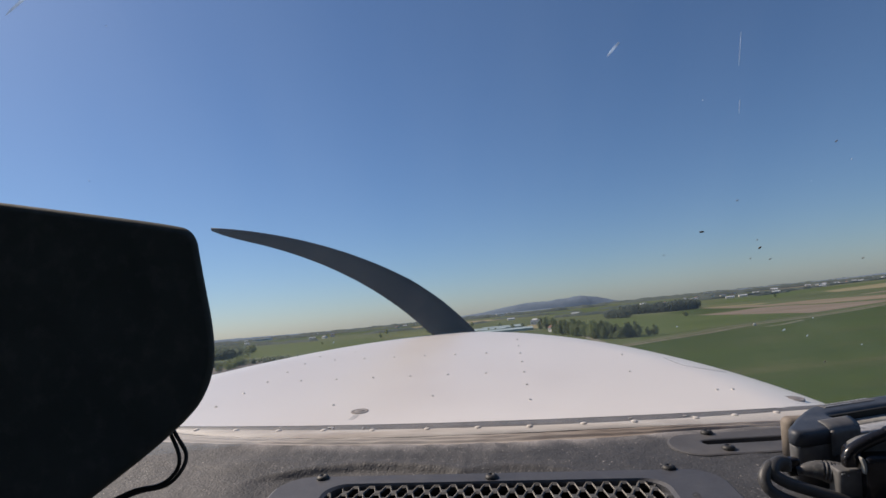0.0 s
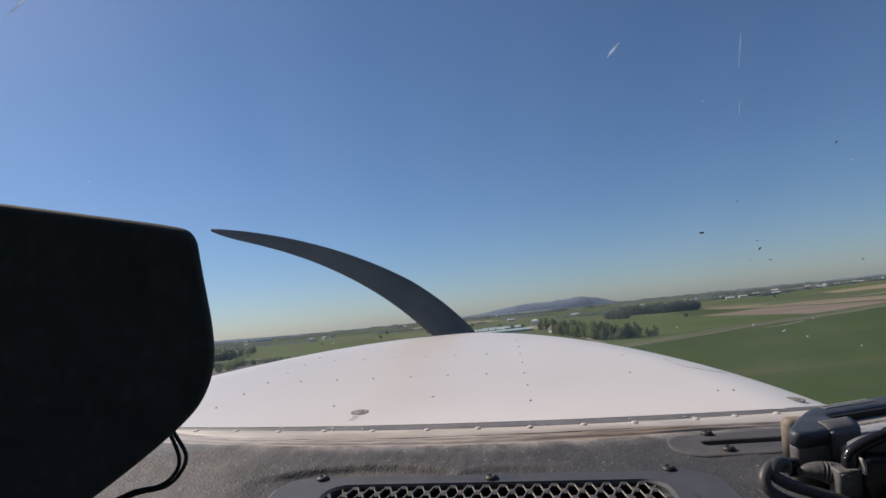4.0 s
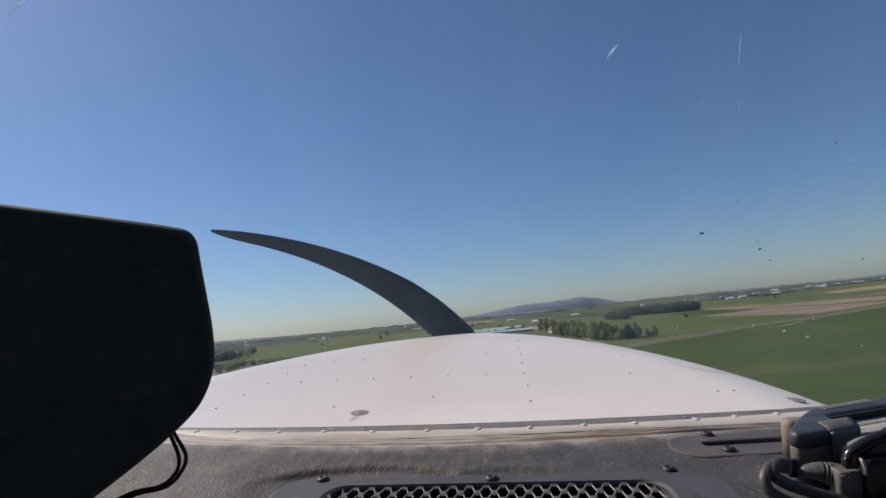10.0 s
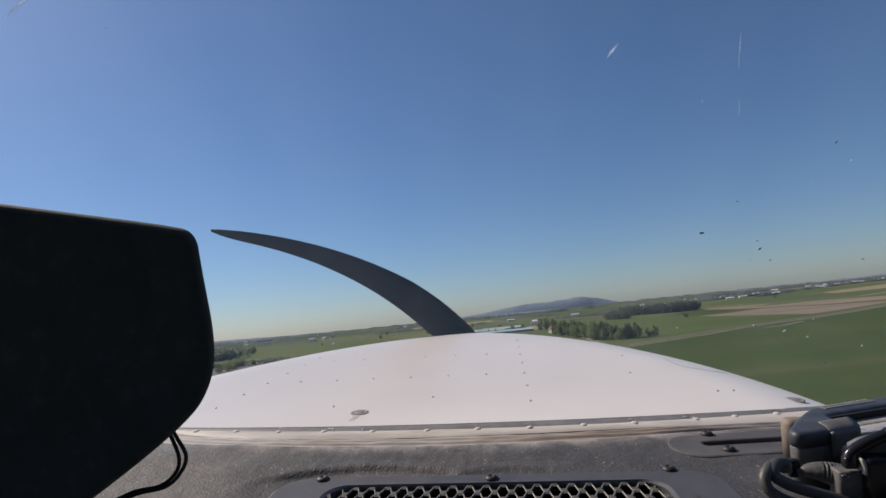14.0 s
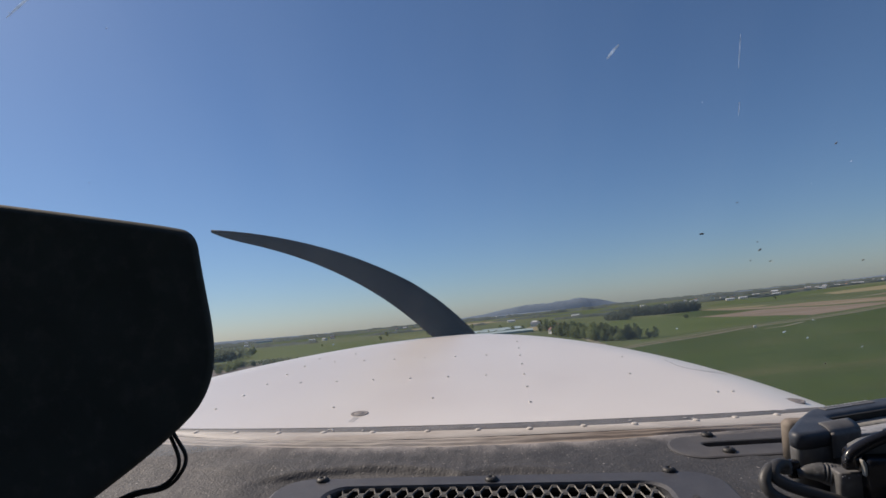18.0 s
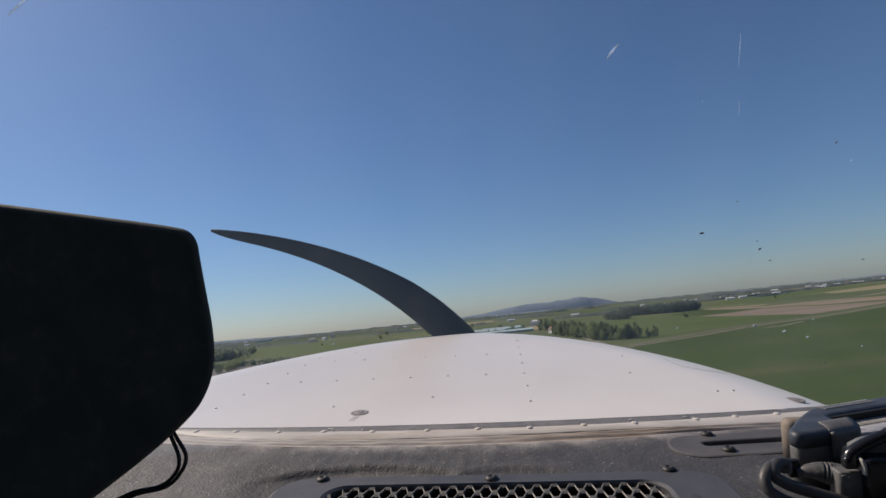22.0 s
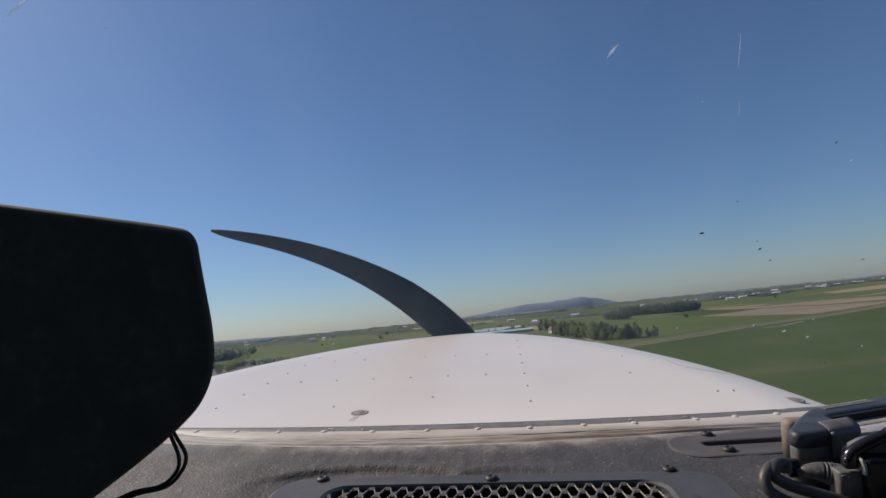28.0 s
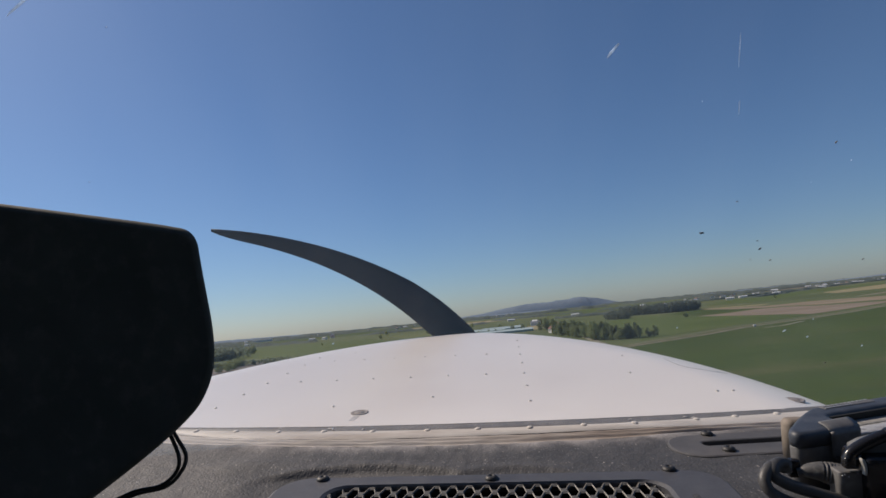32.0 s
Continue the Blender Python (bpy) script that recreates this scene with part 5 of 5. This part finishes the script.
# ---- unseen cabin added behind the camera, closes the place and holds off light ----
bm = bmesh.new()
for lo, hi in (((-0.66, -1.4, 0.44), (0.66, 0.05, 0.47)), ((-0.66, -1.43, -0.75), (0.66, -1.4, 0.47)), *[((q, y0, z0), (q + 0.03, y1, z1)) for q in (-0.69, 0.66) for y0, y1, z0, z1 in ((-1.43, 0.11, -0.75, -0.06), (-1.43, 0.05, 0.36, 0.47), (-1.43, -1.0, -0.06, 0.36), (-0.12, 0.05, -0.06, 0.36))], ((-0.66, -1.4, -0.78), (0.66, 0.15, -0.75)), ((-0.66, 0.11, -0.75), (0.66, 0.135, -0.235))):
    add_box(bm, lo, hi, 0.01, 1)
part("cabin_lining", bm, cabin_trim, plane, "plain dark cabin lining, added out of view to block light")
# unseen side windows, added to let fill light in from behind
for q in (-0.675, 0.675):
    ob = part("side_window", box((q - 0.002, -1.0, -0.06), (q + 0.002, -0.12, 0.36)), acrylic, plane)
    ob.visible_shadow = False


def hull_at(u, v):
    """Rounded belly from sill to sill, closing behind the cabin."""
    y = 0.66 - 2.11 * u
    a, k = math.pi * v, 1 - 0.10 * max(0, (u - 0.75) / 0.25) ** 2
    c, q = math.cos(a), math.sin(a)
    return (0.76 * k * math.copysign(abs(c) ** 0.25, c), y, -0.24 - 0.60 * max(0, q) ** 0.25 * (1 - 0.16 * max(0, 1 - u / 0.3) ** 2))


def roof_at(u, v):
    y = 0.045 - 1.495 * u
    a = math.pi * v
    c, q = math.cos(a), math.sin(a)
    return (0.725 * math.copysign(abs(c) ** 0.35, c), y, 0.36 + (0.15 + 0.02 * math.sin(math.pi * u)) * max(0, q) ** 0.4)


part("fuselage_skin", thicken(grid(24, 48, hull_at), (0, 0, -0.004)), white_paint, plane, "plain white fuselage panels", smooth=True)
part("cabin_roof", thicken(grid(12, 40, roof_at), (0, 0, 0.004)), white_paint, plane, "plain white cabin roof", smooth=True)
bm = bmesh.new()
for lo, hi in (((-0.72, -1.47, -0.74), (0.72, -1.44, 0.40)), ((-0.69, 0.64, -0.8), (0.69, 0.66, -0.24))):
    add_box(bm, lo, hi, 0.006, 1)
part("bulkhead", bm, white_paint, plane, "plain white bulkhead panels")

# ================= things on the glareshield =================
display = empty("display_unit", AIRCRAFT @ Matrix.Translation((-0.36, 0.28, -0.22)), "black plastic display unit seen from behind, on the glareshield", "display")
HO = Vector((-0.36, 0.28, -0.22))
shape = soft_outline([(-0.4845, 0.0842), (-0.3677, 0.0650), (-0.2109, 0.0348), (-0.1683, 0.0265), (-0.1525, 0.0221), (-0.1506, 0.0038), (-0.1448, -0.0364), (-0.1487, -0.0575), (-0.1617, -0.0756), (-0.2128, -0.1117), (-0.3825, -0.2196), (-0.4463, -0.2196)], 3)
bm = prism(shape, 0.255, 0.285, 0.004)
for v in bm.verts:
    v.co.x -= (v.co.y - 0.255) * 0.62       # the sides slant away from the cabin
bmesh.ops.translate(bm, vec=-HO, verts=bm.verts)
housing = part("housing", bm, housing_black, display, smooth=True)
for f in housing.data.polygons:
    f.use_smooth = abs(f.normal.y) < 0.98
bm = box((-0.44, 0.2830, -0.09), (-0.23, 0.2875, 0.012), 0.0015)
bmesh.ops.translate(bm, vec=-HO, verts=bm.verts)
part("screen", bm, gloss_black, display, "dark glossy screen on the far side")
for k in (0, 1):
    d = 0.0028 * k
    pts = spline([(-0.190 + d, 0.272, -0.075), (-0.1825 + d, 0.27, -0.0865), (-0.1772 + d * 0.8, 0.268 + d, -0.0975), (-0.1795 + d, 0.268, -0.1055), (-0.189 + d, 0.268, -0.1125 - d * 0.2), (-0.2075, 0.268, -0.1165 - d * 0.6), (-0.235, 0.268 - d, -0.131 - d), (-0.255, 0.27, -0.16), (-0.27, 0.28, -0.216)], 6)
    bm = tube([q - HO for q in pts], 0.00105, 8)
    part("wire", bm, wire_black, display, "thin black wire hanging in a loop", smooth=True)

MO = Vector((0.30, 0.52, -0.217))
mount = empty("clamp_mount", AIRCRAFT @ Matrix.Translation(MO), "black plastic clamp mount with a thick cable on the glareshield", "mount")


def on_mount(name, bm, material, label="", parent=None, smooth=True):
    bmesh.ops.translate(bm, vec=-MO, verts=bm.verts)
    return part(name, bm, material, parent or mount, label, smooth)


def slab(x0, x1, y0, y1, z0, z1, r, ease):
    """An upright block with rounded corners in plan and an eased top."""
    bm = bmesh.new()
    cx, cy, hx, hy = (x0 + x1) / 2, (y0 + y1) / 2, (x1 - x0) / 2, (y1 - y0) / 2
    rows = []
    for z, d in ((z0, 0), (z1 - ease, 0), (z1 - ease * 0.6, ease * 0.08), (z1 - ease * 0.25, ease * 0.34), (z1 - ease * 0.06, ease * 0.66), (z1, ease)):
        rows.append([bm.verts.new((x, y, z)) for x, y in round_rect(cx, cy, hx - d, hy - d, max(0.001, r - d), 8)])
    n = len(rows[0])
    for a, b in zip(rows, rows[1:]):
        for j in range(n):
            bm.faces.new((a[j], a[(j + 1) % n], b[(j + 1) % n], b[j]))
    bm.faces.new(rows[0][::-1])
    bm.faces.new(rows[-1])
    bmesh.ops.recalc_face_normals(bm, faces=bm.faces)
    return bm


YAW = Matrix.Translation((0.2475, 0.498, 0)) @ Matrix.Rotation(radians(19), 4, "Z")


def end_slab(outline, z0, z1, ease):
    """A block over an outline in the mount's own slanted axes, its upper rim eased."""
    bm, rows = bmesh.new(), []
    n = len(outline)
    for z, d in ((z0, 0), (z1 - ease, 0), (z1 - ease * 0.72, ease * 0.04), (z1 - ease * 0.48, ease * 0.14), (z1 - ease * 0.28, ease * 0.29), (z1 - ease * 0.12, ease * 0.52), (z1 - ease * 0.03, ease * 0.78), (z1, ease * 1.1)):
        row = []
        for i, p in enumerate(outline):
            t = (Vector(outline[(i + 1) % n]) - Vector(outline[i - 1])).normalized()
            q = Vector(p) + Vector((-t.y, t.x)) * d
            row.append(bm.verts.new((q.x, q.y, z)))
        rows.append(row)
    for a, b in zip(rows, rows[1:]):
        for j in range(n):
            bm.faces.new((a[j], a[(j + 1) % n], b[(j + 1) % n], b[j]))
    bm.faces.new(rows[0][::-1])
    bm.faces.new(rows[-1])
    bmesh.ops.recalc_face_normals(bm, faces=bm.faces)
    bmesh.ops.transform(bm, matrix=YAW, verts=bm.verts)
    return bm


def yawed(bm):
    bmesh.ops.transform(bm, matrix=YAW, verts=bm.verts)
    return bm


END = soft_outline([(-0.014, -0.013), (-0.011, -0.0195), (0.004, -0.021), (0.10, -0.021), (0.20, -0.021), (0.20, 0.033), (0.10, 0.033), (0.0602, 0.0330), (0.045, 0.0275), (0.030, 0.0195),
                    (0.0157, 0.0115), (0.0036, 0.0030), (-0.010, -0.005)], 2)
body = on_mount("body", end_slab(END, -0.2175, -0.1802, 0.001), mount_grey, "scuffed grey lower body")
cap_end = soft_outline([(-0.0145, -0.013), (-0.0115, -0.0198), (0.004, -0.0215), (0.025, -0.0215), (0.046, -0.0215), (0.047, -0.006), (0.0475, 0.0102), (0.080, 0.0104), (0.20, 0.0104),
                        (0.20, 0.0335), (0.10, 0.0335), (0.066, 0.0335), (0.056, 0.0325), (0.045, 0.0278), (0.030, 0.0198), (0.0157, 0.0118), (0.0034, 0.0033), (-0.0105, -0.005)], 2)
arm = on_mount("arm", end_slab(cap_end, -0.1795, -0.1668, 0.0050), mount_black, "rounded blue-black end cap running out into a flat arm", body)
on_mount("foot", slab(0.268, 0.300, 0.549, 0.566, -0.2175, -0.1800, 0.0075, 0.006), foot_tan, "worn tan rubber foot")
# solid dark strip drawn for the shade in the gap under the arm
on_mount("arm_slot", yawed(box((0.0485, 0.0072, -0.1755), (0.20, 0.0100, -0.1690), 0.0003, 1)), recess_dark, "dark strip in place of the shaded gap along the arm", body, False)
plate = on_mount("label_plate", yawed(box((0.062, 0.0216, -0.1670), (0.122, 0.0300, -0.1663), 0.0003, 1)), mount_grey, "grey label with a row of unreadable pale marks", body, False)
for i in range(11):
    on_mount("mark", yawed(box((0.066 + 0.005 * i, 0.0275, -0.1663), (0.0692 + 0.005 * i, 0.0292, -0.1660))), label_silver, "", plate, False)
on_mount("mark", yawed(box((0.0635, 0.0226, -0.1663), (0.095, 0.0236, -0.1660))), label_silver, "", plate, False)
on_mount("rail", yawed(box((0.0480, -0.0050, -0.1798), (0.20, 0.0070, -0.1748), 0.0006, 1)), rail_pale, "pale worn rail")
on_mount("cover", yawed(box((0.0480, -0.0205, -0.1798), (0.20, -0.0056, -0.1752), 0.0006, 1)), label_silver, "smooth silver cover")


def strap_at(u, v):
    """Up the front of the body, then over its edge."""
    across = 0.0165 + (0.030 + 0.003 * v) * u
    if v < 0.5:
        out, z = -0.0228, -0.1905 + 0.018 * v / 0.5
    else:
        a = (v - 0.5) * math.pi
        out, z = -0.0228 + 0.0135 * (1 - math.cos(a)), -0.1725 + 0.0072 * math.sin(a)
    return YAW @ Vector((across + 0.004 * max(0, v - 0.5), out, z - 0.002 * u * (v < 0.5)))


on_mount("strap", thicken(grid(6, 28, strap_at), (0.0004, 0.0012, 0.0012)), mount_grey, "grey bent strap")


def connector_radius(t):
    return 0.0034 + 0.0058 * min(1, max(0, t - 0.08) * 1.5) ** 0.8 - (0.0011 if 0.55 < t < 0.80 and int(t * 30) % 2 else 0)


on_mount("connector", tube(spline([(0.2330, 0.4655, -0.1950), (0.2400, 0.464, -0.1935), (0.2480, 0.462, -0.1930), (0.2560, 0.460, -0.1945), (0.2680, 0.458, -0.1975)], 14), connector_radius, 20), plug_dark, "ribbed dark grey cable connector")
on_mount("clip", box((0.2190, 0.462, -0.1950), (0.2280, 0.472, -0.1862), 0.0016, 2), mount_grey, "dark grey square clip")
on_mount("clip", box((0.2278, 0.4665, -0.2005), (0.2368, 0.474, -0.1858), 0.0018, 2), gloss_black, "glossy black clip")
on_mount("socket", slab(0.2530, 0.2785, 0.444, 0.4600, -0.2188, -0.1868, 0.003, 0.0016), mount_grey, "scuffed grey socket block")
for x, z in ((0.2546, -0.1899), (0.2562, -0.1893), (0.2590, -0.1908), (0.2660, -0.1885)):
    on_mount("chip", box((x, 0.4435, z), (x + 0.0010, 0.4442, z + 0.0010)), label_silver)
for path, rad in ((((0.2260, 0.468, -0.1890), (0.2170, 0.462, -0.1860), (0.2100, 0.456, -0.1880), (0.2095, 0.453, -0.1925), (0.2150, 0.450, -0.1965), (0.2240, 0.448, -0.2000), (0.2430, 0.446, -0.2060), (0.2600, 0.444, -0.2110), (0.2800, 0.441, -0.2150), (0.33, 0.43, -0.2150)), 0.0048),
                  (((0.2200, 0.466, -0.1900), (0.2090, 0.458, -0.1872), (0.2010, 0.452, -0.1930), (0.2010, 0.448, -0.2000), (0.2080, 0.445, -0.2060), (0.2200, 0.441, -0.2105), (0.2400, 0.434, -0.2135), (0.29, 0.42, -0.2140)), 0.0046)):
    on_mount("cable", tube(spline(path, 8), rad, 14), cable_rubber, "thick dark grey rubber cable")
on_mount("knob_body", slab(0.2690, 0.42, 0.436, 0.470, -0.2187, -0.1735, 0.004, 0.005), gloss_black, "glossy black body")
on_mount("side_panel", prism(soft_outline([(0.2700, -0.1765), (0.2704, -0.1680), (0.30, -0.1610), (0.40, -0.158), (0.40, -0.1765)], 1), 0.4475, 0.462, 0.0008), mount_grey, "dark grey side panel")
on_mount("ring", tube(spline([(0.2610, 0.446, -0.1815), (0.2618, 0.446, -0.1762), (0.2655, 0.446, -0.1715), (0.2725, 0.446, -0.1670), (0.2815, 0.446, -0.1628), (0.2902, 0.446, -0.1597), (0.3033, 0.446, -0.1570), (0.40, 0.448, -0.1540)], 8), 0.0046, 16), gloss_black, "glossy black curved tube")
on_mount("ring_end", box((0.2568, 0.4415, -0.1842), (0.2672, 0.4495, -0.1745), 0.002, 2), gloss_black)
on_mount("chip_edge", prism(soft_outline([(0.2650, -0.1742), (0.2676, -0.1742), (0.2694, -0.1800), (0.2690, -0.1868), (0.2668, -0.1868), (0.2672, -0.1810)], 2), 0.4365, 0.4405, 0.0006), rail_pale, "chipped pale edge")
